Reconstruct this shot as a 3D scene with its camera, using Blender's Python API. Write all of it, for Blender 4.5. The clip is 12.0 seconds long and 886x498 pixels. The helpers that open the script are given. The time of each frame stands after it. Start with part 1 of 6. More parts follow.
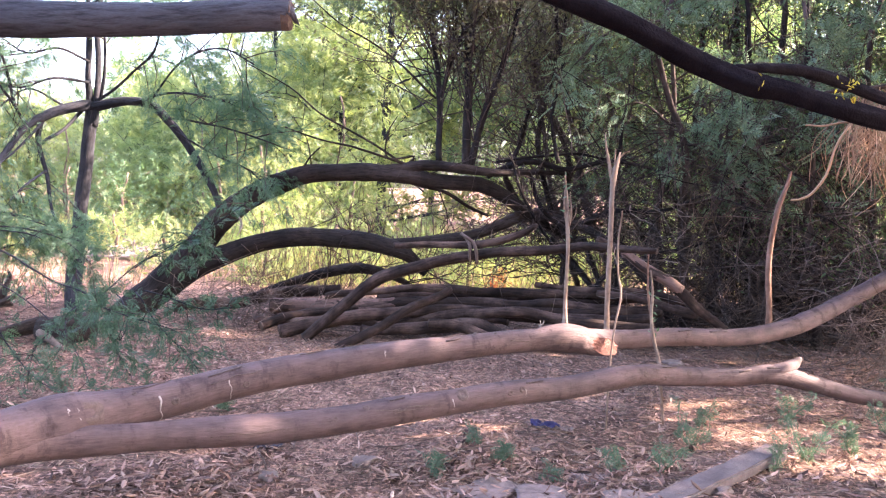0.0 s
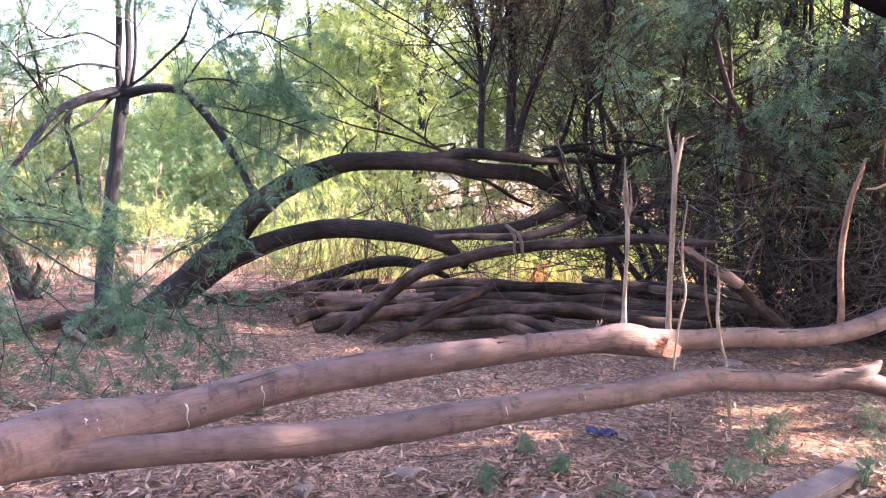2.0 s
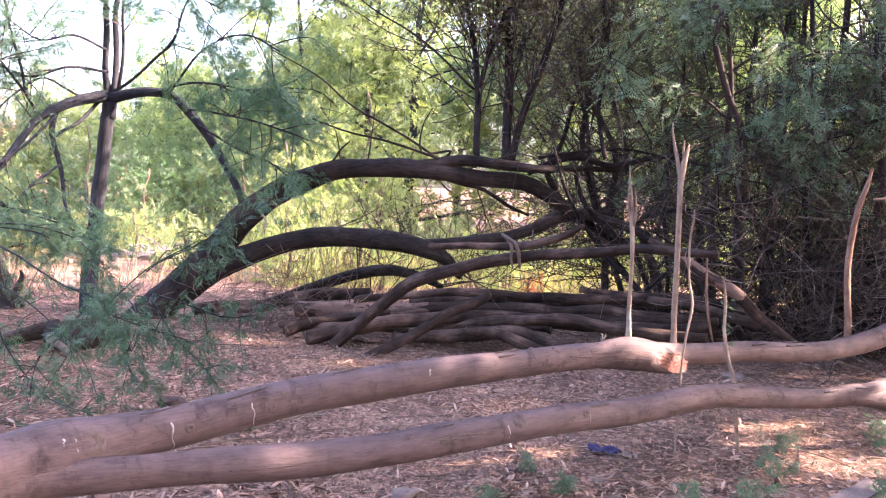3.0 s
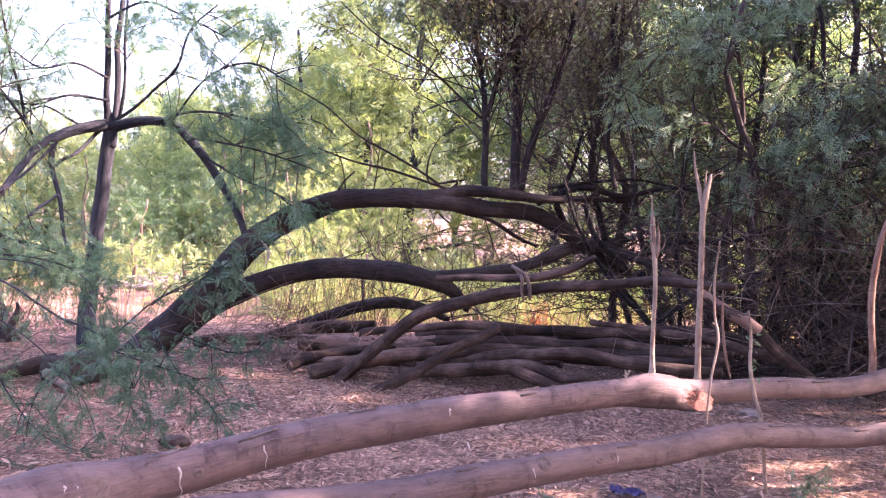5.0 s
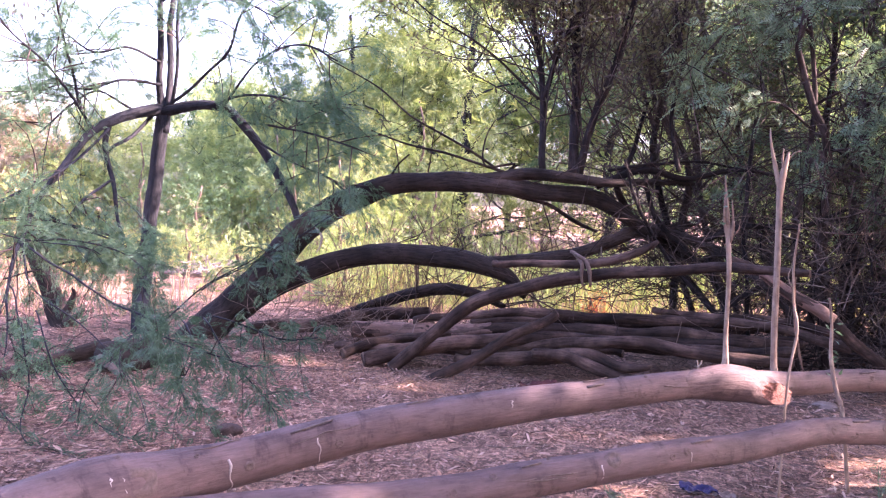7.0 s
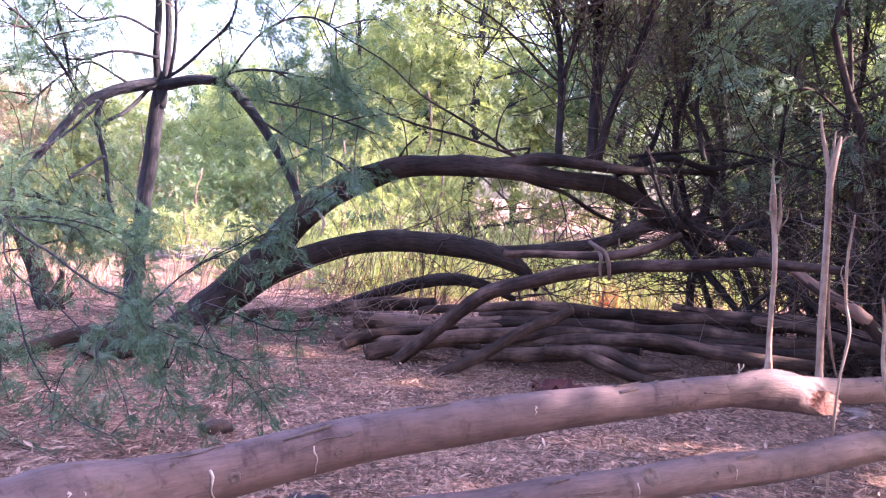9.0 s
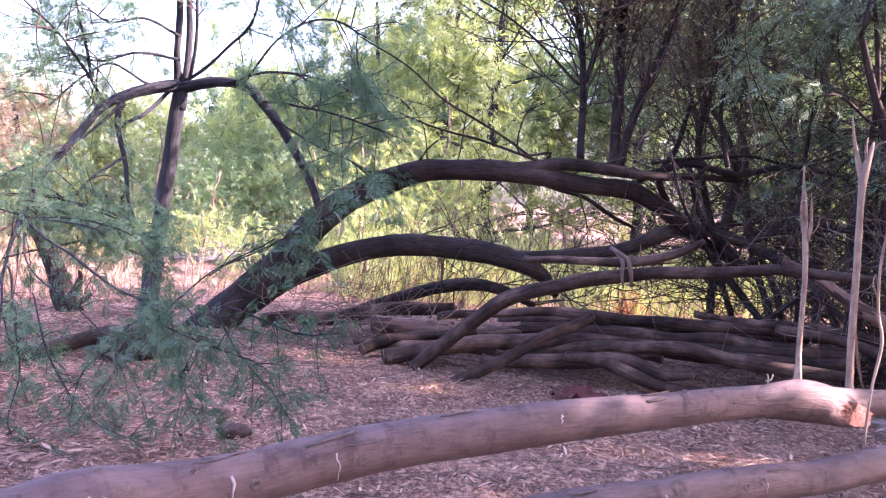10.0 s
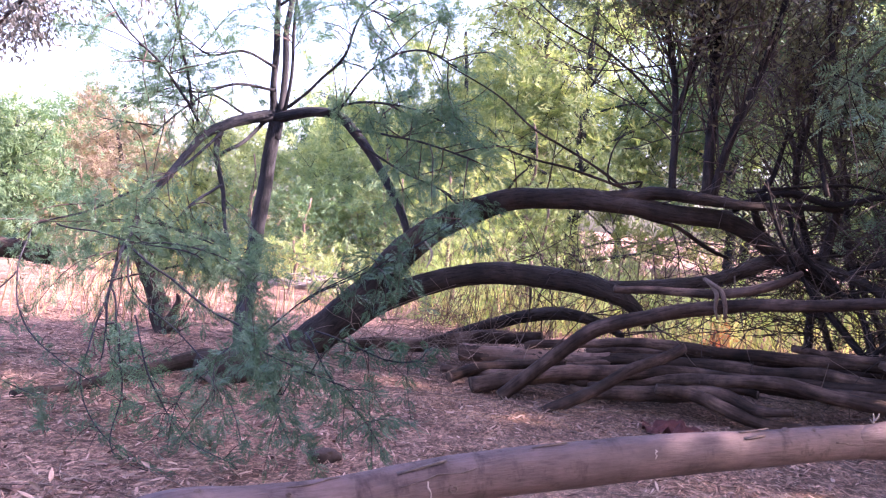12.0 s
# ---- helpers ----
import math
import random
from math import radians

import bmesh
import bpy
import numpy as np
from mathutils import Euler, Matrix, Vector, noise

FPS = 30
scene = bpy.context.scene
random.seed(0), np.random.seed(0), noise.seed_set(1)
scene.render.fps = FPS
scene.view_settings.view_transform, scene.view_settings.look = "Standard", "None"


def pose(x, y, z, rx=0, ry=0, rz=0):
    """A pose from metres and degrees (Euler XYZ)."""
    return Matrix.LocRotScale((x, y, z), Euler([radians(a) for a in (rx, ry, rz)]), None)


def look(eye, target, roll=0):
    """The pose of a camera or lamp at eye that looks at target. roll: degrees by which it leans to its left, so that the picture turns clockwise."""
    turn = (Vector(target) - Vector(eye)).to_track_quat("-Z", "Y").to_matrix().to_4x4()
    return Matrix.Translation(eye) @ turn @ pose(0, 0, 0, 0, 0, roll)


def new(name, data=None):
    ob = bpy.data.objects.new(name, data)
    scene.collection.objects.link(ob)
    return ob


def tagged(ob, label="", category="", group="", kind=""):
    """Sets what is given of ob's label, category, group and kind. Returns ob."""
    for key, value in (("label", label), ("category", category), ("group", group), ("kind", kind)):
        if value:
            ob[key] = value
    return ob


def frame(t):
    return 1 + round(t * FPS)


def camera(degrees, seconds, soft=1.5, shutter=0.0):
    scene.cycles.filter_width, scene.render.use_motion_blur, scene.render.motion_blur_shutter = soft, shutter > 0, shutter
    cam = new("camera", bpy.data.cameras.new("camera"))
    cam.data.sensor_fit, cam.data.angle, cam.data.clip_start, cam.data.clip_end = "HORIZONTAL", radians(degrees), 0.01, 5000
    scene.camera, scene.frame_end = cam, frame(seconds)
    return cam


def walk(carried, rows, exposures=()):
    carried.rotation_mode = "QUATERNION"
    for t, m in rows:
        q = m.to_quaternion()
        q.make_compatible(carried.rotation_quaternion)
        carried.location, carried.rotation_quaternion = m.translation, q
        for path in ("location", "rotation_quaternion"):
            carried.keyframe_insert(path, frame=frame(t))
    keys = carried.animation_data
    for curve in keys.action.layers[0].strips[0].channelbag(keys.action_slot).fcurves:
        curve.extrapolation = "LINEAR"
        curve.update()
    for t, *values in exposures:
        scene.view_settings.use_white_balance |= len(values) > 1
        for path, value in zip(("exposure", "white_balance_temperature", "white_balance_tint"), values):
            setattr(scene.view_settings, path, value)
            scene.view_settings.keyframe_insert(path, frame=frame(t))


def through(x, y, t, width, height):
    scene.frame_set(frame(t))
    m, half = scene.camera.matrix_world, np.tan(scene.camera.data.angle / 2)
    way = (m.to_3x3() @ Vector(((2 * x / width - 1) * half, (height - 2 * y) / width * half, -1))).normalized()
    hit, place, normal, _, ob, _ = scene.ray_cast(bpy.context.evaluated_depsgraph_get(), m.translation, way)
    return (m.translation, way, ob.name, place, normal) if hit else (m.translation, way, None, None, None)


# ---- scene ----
cam = camera(52.4, 12.0, soft=1.25)
METRES, EYE, TILT, LEAN, TURN = 1.57, 1.42, -4.8, 0.0, 0.0
ROWS = [
    (0.0, 0.0, 0.0, 0.0, -0.03, 0.85, -2.2),
    (0.5, -0.0077, 0.0253, 0.0016, 0.56, 0.9, -2.09),
    (1.0, -0.018, 0.0881, 0.0009, 1.25, 0.72, -1.97),
    (1.5, -0.0393, 0.1919, 0.0038, 1.82, 0.4, -2.09),
    (2.0, -0.056, 0.2531, 0.0063, 2.05, 0.22, -2.32),
    (2.5, -0.0672, 0.2994, 0.0106, 1.88, 0.29, -2.55),
    (3.0, -0.0898, 0.3707, 0.011, 1.37, 0.78, -2.58),
    (5.0, -0.1597, 0.4802, 0.0155, 1.07, 2.75, -2.62),
    (5.5, -0.1658, 0.4967, 0.0131, 1.34, 2.73, -2.85),
    (6.0, -0.1766, 0.5019, 0.0106, 1.92, 2.6, -2.9),
    (6.5, -0.1859, 0.5215, 0.0098, 3.05, 2.22, -2.8),
    (7.0, -0.1887, 0.6104, 0.0083, 4.33, 1.79, -2.74),
    (7.5, -0.1968, 0.7143, 0.0061, 5.26, 1.3, -2.88),
    (9.5, -0.258, 0.9002, -0.0037, 4.38, 1.2, -4.37),
    (10.0, -0.2698, 0.9115, -0.004, 5.36, 1.45, -4.59),
    (10.5, -0.281, 0.9113, -0.0039, 6.97, 1.76, -4.79),
    (11.0, -0.2806, 0.9124, -0.0017, 8.61, 2.1, -5.03),
    (11.5, -0.2843, 0.9018, -0.0024, 9.96, 2.41, -5.24),
    (12.0, -0.2849, 0.9029, -0.0013, 10.77, 2.72, -5.42),
]
EXPOSURES = [(0.0, 3.5, 6230, 27), (3.0, 3.46, 6260, 31), (5.5, 3.36, 6150, 48), (10.0, 3.36, 5830, 47), (12.0, 3.06, 5870, 45)]
walk(cam, [(t, pose(0, 0, EYE, TILT, LEAN, TURN) @ pose(METRES * x, METRES * y, METRES * z, 90 + pitch, roll, yaw)) for t, x, y, z, yaw, pitch, roll in ROWS], EXPOSURES)

# ---- sky and sun ----
SUN_TO = Vector((0.80, 0.08, 0.50)).normalized()
world = bpy.data.worlds.new("world")
scene.world = world
world.use_nodes = True
wn = world.node_tree.nodes
sky = wn.new("ShaderNodeTexSky")
sky.sky_type, sky.sun_disc = "NISHITA", False
sky.sun_elevation = math.asin(SUN_TO.z)
sky.sun_rotation = math.atan2(SUN_TO.x, SUN_TO.y)
sky.dust_density, sky.air_density = 4.0, 1.0
wn["Background"].inputs["Strength"].default_value = 0.15
world.node_tree.links.new(sky.outputs[0], wn["Background"].inputs["Color"])
sun = new("sun", bpy.data.lights.new("sun", "SUN"))
sun.data.energy, sun.data.angle, sun.data.color = 4.6, radians(0.6), (1.0, 0.83, 0.62)
sun.matrix_world = look(SUN_TO * 50, (0, 0, 0))


# ---- materials ----
class Nodes:
    """A material and short ways to wire its nodes."""

    def __init__(self, name):
        self.m = bpy.data.materials.new(name)
        self.m.use_nodes = True
        self.t = self.m.node_tree
        self.b = self.t.nodes["Principled BSDF"]

    def add(self, kind, **values):
        n = self.t.nodes.new(kind)
        for k, v in values.items():
            n.inputs[k].default_value = v
        return n

    def link(self, a, b):
        self.t.links.new(a, b)

    def coords(self, scale=(1, 1, 1), attribute=""):
        """Object coordinates, or a stored attribute, scaled."""
        if attribute:
            n = self.t.nodes.new("ShaderNodeAttribute")
            n.attribute_name = attribute
            src = n.outputs["Vector"]
        else:
            src = self.t.nodes.new("ShaderNodeTexCoord").outputs["Object"]
        m = self.t.nodes.new("ShaderNodeMapping")
        m.inputs["Scale"].default_value = scale
        self.link(src, m.inputs["Vector"])
        return m.outputs[0]

    def noise(self, vec, scale, detail=5.0, rough=0.6):
        n = self.add("ShaderNodeTexNoise", Scale=scale, Detail=detail, Roughness=rough)
        self.link(vec, n.inputs["Vector"])
        return n.outputs["Fac"]

    def ramp(self, fac, *stops):
        n = self.t.nodes.new("ShaderNodeValToRGB")
        e = n.color_ramp.elements
        while len(e) < len(stops):
            e.new(0.5)
        for el, (p, c) in zip(e, stops):
            el.position, el.color = p, (*c, 1)
        self.link(fac, n.inputs["Fac"])
        return n.outputs["Color"]

    def mix(self, fac, a, b, kind="MIX"):
        n = self.t.nodes.new("ShaderNodeMix")
        n.data_type, n.blend_type = "RGBA", kind
        for sock, v in ((n.inputs[0], fac), (n.inputs[6], a), (n.inputs[7], b)):
            if isinstance(v, (int, float)):
                sock.default_value = v
            elif isinstance(v, tuple):
                sock.default_value = (*v, 1)
            else:
                self.link(v, sock)
        return n.outputs[2]

    def bump(self, height, strength=0.5, distance=0.01):
        n = self.add("ShaderNodeBump", Strength=strength, Distance=distance)
        self.link(height, n.inputs["Height"])
        self.link(n.outputs[0], self.b.inputs["Normal"])

    def finish(self, colour, rough=0.85, spec=0.3):
        if isinstance(colour, tuple):
            self.b.inputs["Base Color"].default_value = (*colour, 1)
        else:
            self.link(colour, self.b.inputs["Base Color"])
        self.b.inputs["Roughness"].default_value = rough
        self.b.inputs["Specular IOR Level"].default_value = spec
        return self.m


def bark(name, dark, mid, light, furrow=1.0, scale=1.0, rough=0.9):
    """Furrowed bark: long cracks along the limb, patches and grain."""
    n = Nodes(name)
    skin = n.coords((60 * scale, 60 * scale, 9 * scale), "skin")
    fine = n.coords((260 * scale, 260 * scale, 60 * scale), "skin")
    place = n.coords()
    cracks = n.noise(skin, 1.0, 4.0, 0.65)
    grain = n.noise(fine, 1.0, 3.0, 0.6)
    patch = n.noise(place, 3.1, 4.0, 0.6)
    base = n.ramp(patch, (0.3, dark), (0.5, mid), (0.72, light))
    shade = n.ramp(cracks, (0.34, (0.35, 0.33, 0.33)), (0.52, (1, 1, 1)))
    col = n.mix(0.85, base, shade, "MULTIPLY")
    col = n.mix(0.35, col, n.ramp(grain, (0.3, (0.5, 0.5, 0.5)), (0.7, (1.25, 1.25, 1.25))), "MULTIPLY")
    n.bump(cracks, 0.8 * furrow, 0.02)
    return n.finish(col, rough, 0.2)


def smooth_bark(name, tone, pale, stain, rough=0.75, spec=0.25):
    """Smooth peeling skin of a felled gum tree, with blotches, scars and fine lengthwise streaks."""
    n = Nodes(name)
    place = n.coords()
    skin = n.coords((17, 17, 6), "skin")
    streak = n.coords((110, 110, 16), "skin")
    blotch = n.noise(skin, 1.0, 6.0, 0.65)
    wide = n.noise(place, 1.7, 3.0, 0.5)
    lines = n.noise(streak, 1.0, 4.0, 0.6)
    spots = n.noise(place, 21.0, 3.0, 0.6)
    col = n.ramp(blotch, (0.28, stain), (0.45, tone), (0.68, pale))
    col = n.mix(0.5, col, n.ramp(wide, (0.34, (0.55, 0.5, 0.52)), (0.66, (1.25, 1.16, 1.1))), "MULTIPLY")
    col = n.mix(0.42, col, n.ramp(lines, (0.35, (0.62, 0.6, 0.62)), (0.6, (1.06, 1.06, 1.06))), "MULTIPLY")
    col = n.mix(0.55, col, n.ramp(spots, (0.30, (0.34, 0.28, 0.3)), (0.37, (1, 1, 1)), (0.68, (1, 1, 1)), (0.74, (1.35, 1.25, 1.2))), "MULTIPLY")
    smudge = n.noise(n.coords((5, 5, 10), "skin"), 1.0, 5.0, 0.7)
    col = n.mix(1.0, col, n.ramp(smudge, (0.3, (1.12, 1.12, 1.14)), (0.56, (1, 1, 1)), (0.68, (0.5, 0.45, 0.46))), "MULTIPLY")
    n.bump(n.mix(0.5, lines, blotch), 0.6, 0.012)
    return n.finish(col, rough, spec)


def leafy(name, *greens, through=0.5, rough=0.55):
    """Leaves: colour varies from leaf to leaf and from clump to clump, and light shines through."""
    n = Nodes(name)
    isl = n.t.nodes.new("ShaderNodeNewGeometry").outputs["Random Per Island"]
    clump = n.noise(n.coords(), 1.3, 3.0, 0.6)
    mixed = n.add("ShaderNodeMath")
    mixed.operation = "MULTIPLY_ADD"
    mixed.inputs[1].default_value = 0.55
    n.link(isl, mixed.inputs[0])
    sub = n.add("ShaderNodeMath")
    sub.operation = "MULTIPLY_ADD"
    sub.inputs[1].default_value, sub.inputs[2].default_value = 1.1, -0.33
    n.link(clump, sub.inputs[0])
    n.link(sub.outputs[0], mixed.inputs[2])
    stops = [(i / max(1, len(greens) - 1), c) for i, c in enumerate(greens)]
    col = n.ramp(mixed.outputs[0], *stops)
    n.finish(col, rough, 0.25)
    tr = n.t.nodes.new("ShaderNodeBsdfTranslucent")
    warm = n.mix(1.0, col, (1.22, 1.3, 0.72), "MULTIPLY")
    n.link(warm, tr.inputs["Color"])
    ms = n.add("ShaderNodeMixShader", Fac=through)
    n.link(n.b.outputs[0], ms.inputs[1])
    n.link(tr.outputs[0], ms.inputs[2])
    n.link(ms.outputs[0], n.t.nodes["Material Output"].inputs["Surface"])
    return n.m


def flecked(name, *tones, rough=0.9):
    """Dry litter: every piece has its own tone."""
    n = Nodes(name)
    isl = n.t.nodes.new("ShaderNodeNewGeometry").outputs["Random Per Island"]
    col = n.ramp(isl, *[(i / max(1, len(tones) - 1), c) for i, c in enumerate(tones)])
    grain = n.noise(n.coords(), 90.0, 3.0)
    col = n.mix(0.4, col, n.ramp(grain, (0.3, (0.6, 0.6, 0.6)), (0.7, (1.2, 1.2, 1.2))), "MULTIPLY")
    return n.finish(col, rough, 0.2)


def soil():
    n = Nodes("soil")
    p = n.coords()
    wide, mid, fine, grit = n.noise(p, 0.35, 4.0), n.noise(p, 2.3, 5.0, 0.65), n.noise(p, 26.0, 6.0, 0.75), n.noise(p, 110.0, 4.0, 0.75)
    col = n.ramp(mid, (0.3, (0.108, 0.07, 0.057)), (0.5, (0.213, 0.141, 0.112)), (0.72, (0.375, 0.258, 0.206)))
    col = n.mix(0.6, col, n.ramp(wide, (0.35, (0.8, 0.76, 0.74)), (0.65, (1.25, 1.12, 1.02))), "MULTIPLY")
    col = n.mix(0.85, col, n.ramp(fine, (0.34, (0.3, 0.28, 0.28)), (0.5, (0.95, 0.95, 0.95)), (0.66, (1.7, 1.65, 1.6))), "MULTIPLY")
    col = n.mix(0.75, col, n.ramp(grit, (0.34, (0.35, 0.35, 0.35)), (0.66, (1.55, 1.55, 1.55))), "MULTIPLY")
    for size, squash, strength in ((55.0, 0.35, 0.75), (34.0, 2.6, 0.6), (120.0, 0.6, 0.5)):
        v = n.add("ShaderNodeTexVoronoi", Scale=size)
        n.link(n.coords((1.0, squash, 1.0)), v.inputs["Vector"])
        sep = n.t.nodes.new("ShaderNodeSeparateColor")
        n.link(v.outputs["Color"], sep.inputs[0])
        col = n.mix(strength, col, n.ramp(sep.outputs[0], (0.0, (0.35, 0.33, 0.33)), (0.5, (0.9, 0.88, 0.87)), (0.85, (1.2, 1.15, 1.12)), (1.0, (1.9, 1.8, 1.72))), "MULTIPLY")
    n.bump(n.mix(0.5, fine, grit), 0.8, 0.02)
    return n.finish(col, 0.95, 0.15)


def plain(name, a, b, scale=8.0, rough=0.85, bump=0.3, spec=0.25):
    n = Nodes(name)
    p = n.coords()
    one, two = n.noise(p, scale, 5.0), n.noise(p, scale * 9, 4.0)
    col = n.mix(0.4, n.ramp(one, (0.3, a), (0.7, b)), n.ramp(two, (0.3, (0.6, 0.6, 0.6)), (0.7, (1.2, 1.2, 1.2))), "MULTIPLY")
    n.bump(two, bump, 0.01)
    return n.finish(col, rough, spec)


SOIL = soil()
LOG_SKIN = smooth_bark("gum_skin", (0.089, 0.061, 0.06), (0.128, 0.09, 0.087), (0.055, 0.038, 0.037))
SHOOT_SKIN = smooth_bark("shoot_skin", (0.22, 0.155, 0.115), (0.34, 0.26, 0.20), (0.10, 0.065, 0.048))
RED_SKIN = smooth_bark("red_skin", (0.17, 0.092, 0.062), (0.27, 0.16, 0.11), (0.08, 0.045, 0.032))
# lighter pole tone that holds sunlight in its colour
SUNLIT_WOOD = smooth_bark("sunlit_wood", (0.15, 0.09, 0.07), (0.22, 0.138, 0.108), (0.09, 0.056, 0.044))
END_WOOD = plain("weathered_end", (0.05, 0.034, 0.028), (0.11, 0.075, 0.06), 30.0, 0.9, 0.5)
SCAR = plain("branch_scar", (0.07, 0.05, 0.045), (0.13, 0.095, 0.085), 60.0, 0.9, 0.3)
RAW_WOOD = plain("raw_wood", (0.14, 0.058, 0.046), (0.3, 0.14, 0.11), 48.0, 0.85, 0.8)
RESIN = plain("dried_resin", (0.26, 0.22, 0.20), (0.42, 0.37, 0.34), 40.0, 0.6, 0.1)
POLE_SKIN = bark("pole_bark", (0.014, 0.009, 0.0075), (0.048, 0.03, 0.024), (0.17, 0.106, 0.084), 0.7, 0.8)
DARK_BARK = bark("dark_bark", (0.017, 0.013, 0.012), (0.035, 0.026, 0.023), (0.078, 0.056, 0.048))
STEM_BARK = bark("stem_bark", (0.011, 0.009, 0.010), (0.024, 0.019, 0.019), (0.05, 0.039, 0.036))
GREY_BARK = bark("grey_bark", (0.016, 0.017, 0.022), (0.031, 0.031, 0.037), (0.062, 0.058, 0.063))
TWIG_BARK = bark("twig_bark", (0.028, 0.02, 0.019), (0.06, 0.044, 0.04), (0.13, 0.098, 0.085), 0.4)
DRY_TWIG = bark("dry_twig", (0.09, 0.062, 0.05), (0.16, 0.113, 0.09), (0.27, 0.20, 0.16), 0.3)
PALE_TWIG = bark("pale_twig", (0.10, 0.075, 0.068), (0.18, 0.138, 0.125), (0.30, 0.24, 0.215), 0.3)
GREY_TWIG = bark("grey_twig", (0.05, 0.038, 0.034), (0.085, 0.064, 0.057), (0.15, 0.115, 0.10), 0.3)
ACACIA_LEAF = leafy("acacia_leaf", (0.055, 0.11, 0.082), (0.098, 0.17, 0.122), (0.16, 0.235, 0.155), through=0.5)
# same acacia leaves, darkened: shade on the low sprays is in the colour
SHADED_SPRAY_LEAF = leafy("shaded_spray_leaf", (0.03, 0.066, 0.048), (0.052, 0.102, 0.07), (0.088, 0.145, 0.09), through=0.3)
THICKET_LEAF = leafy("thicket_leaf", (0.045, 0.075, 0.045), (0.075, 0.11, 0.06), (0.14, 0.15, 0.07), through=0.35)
PALE_LEAF = leafy("pale_leaf", (0.07, 0.12, 0.085), (0.125, 0.19, 0.13), (0.22, 0.29, 0.18), through=0.3)
# SUNNY and MID tones are lifted: sun glow and haze sit in the colour
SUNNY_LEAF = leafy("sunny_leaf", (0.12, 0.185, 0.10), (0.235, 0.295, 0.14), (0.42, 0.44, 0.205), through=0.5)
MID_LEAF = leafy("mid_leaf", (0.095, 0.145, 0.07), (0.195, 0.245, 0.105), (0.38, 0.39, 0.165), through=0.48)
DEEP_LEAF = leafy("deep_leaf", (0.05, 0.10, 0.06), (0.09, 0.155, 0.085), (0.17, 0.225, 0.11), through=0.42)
SHADE_LEAF = leafy("shade_leaf", (0.03, 0.023, 0.02), (0.055, 0.042, 0.035), (0.09, 0.07, 0.055), through=0.2)
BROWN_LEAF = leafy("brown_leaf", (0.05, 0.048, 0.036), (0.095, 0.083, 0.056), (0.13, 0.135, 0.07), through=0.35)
RUSTY_LEAF = leafy("rusty_leaf", (0.16, 0.12, 0.095), (0.24, 0.18, 0.14), (0.20, 0.21, 0.11), through=0.35)
ORANGE_LEAF = leafy("orange_leaf", (0.3, 0.06, 0.035), (0.42, 0.1, 0.05), (0.45, 0.18, 0.08), through=0.4)
YELLOW_LEAF = leafy("yellow_leaf", (0.45, 0.36, 0.05), (0.6, 0.5, 0.08), through=0.4)
GRASS_DRY = leafy("dry_grass", (0.17, 0.25, 0.085), (0.31, 0.35, 0.13), (0.45, 0.42, 0.20), (0.26, 0.32, 0.11), through=0.5)
DRY_STALK = leafy("dry_stalk", (0.25, 0.17, 0.10), (0.40, 0.30, 0.18), through=0.2)
HANGING_LEAF = leafy("hanging_leaf", (0.045, 0.048, 0.055), (0.075, 0.078, 0.08), (0.11, 0.11, 0.105), through=0.2)
HERB_LEAF = leafy("herb_leaf", (0.055, 0.10, 0.078), (0.09, 0.145, 0.105), (0.13, 0.185, 0.13), through=0.28)
LITTER = flecked("leaf_litter", (0.056, 0.0347, 0.0291), (0.179, 0.101, 0.0784), (0.347, 0.211, 0.166), (0.482, 0.325, 0.26), (0.218, 0.125, 0.0986), (0.065, 0.0414, 0.0347), (0.392, 0.252, 0.199), (0.118, 0.0706, 0.056), (0.47, 0.336, 0.269))
CHAFF = flecked("chaff_tone", (0.10, 0.07, 0.05), (0.26, 0.17, 0.12), (0.42, 0.30, 0.22), (0.17, 0.13, 0.085), (0.06, 0.04, 0.03), (0.34, 0.25, 0.17))
STRAW = flecked("straw", (0.20, 0.10, 0.05), (0.34, 0.18, 0.09), (0.46, 0.29, 0.17))
VINE_SKIN = flecked("vine_skin", (0.17, 0.10, 0.062), (0.32, 0.20, 0.13), (0.46, 0.33, 0.23))
STONE = plain("stone", (0.15, 0.105, 0.092), (0.27, 0.205, 0.18), 14.0, 0.95, 0.6)
CLOD = plain("earth_clod", (0.035, 0.024, 0.022), (0.08, 0.055, 0.048), 24.0, 0.95, 0.8)
SLAB = plain("slab", (0.14, 0.10, 0.09), (0.27, 0.20, 0.18), 22.0, 0.95, 0.7)
PLANK = plain("weathered_plank", (0.085, 0.0654, 0.0644), (0.162, 0.128, 0.126), 11.0, 0.9, 0.5)
BLUE_CLOTH = plain("blue_plastic", (0.012, 0.011, 0.045), (0.035, 0.03, 0.11), 30.0, 0.5, 0.3)
DARK_SCRAP = plain("black_scrap", (0.012, 0.012, 0.016), (0.04, 0.035, 0.05), 30.0, 0.6, 0.3)
RED_SCRAP = plain("red_scrap", (0.05, 0.014, 0.014), (0.11, 0.034, 0.03), 20.0, 0.8, 0.3)
PALE_WOOD = plain("bleached_wood", (0.2, 0.16, 0.14), (0.38, 0.33, 0.3), 10.0, 0.9, 0.3)
CLOTH = plain("faded_cloth", (0.09, 0.06, 0.05), (0.16, 0.11, 0.09), 40.0, 0.95, 0.5)


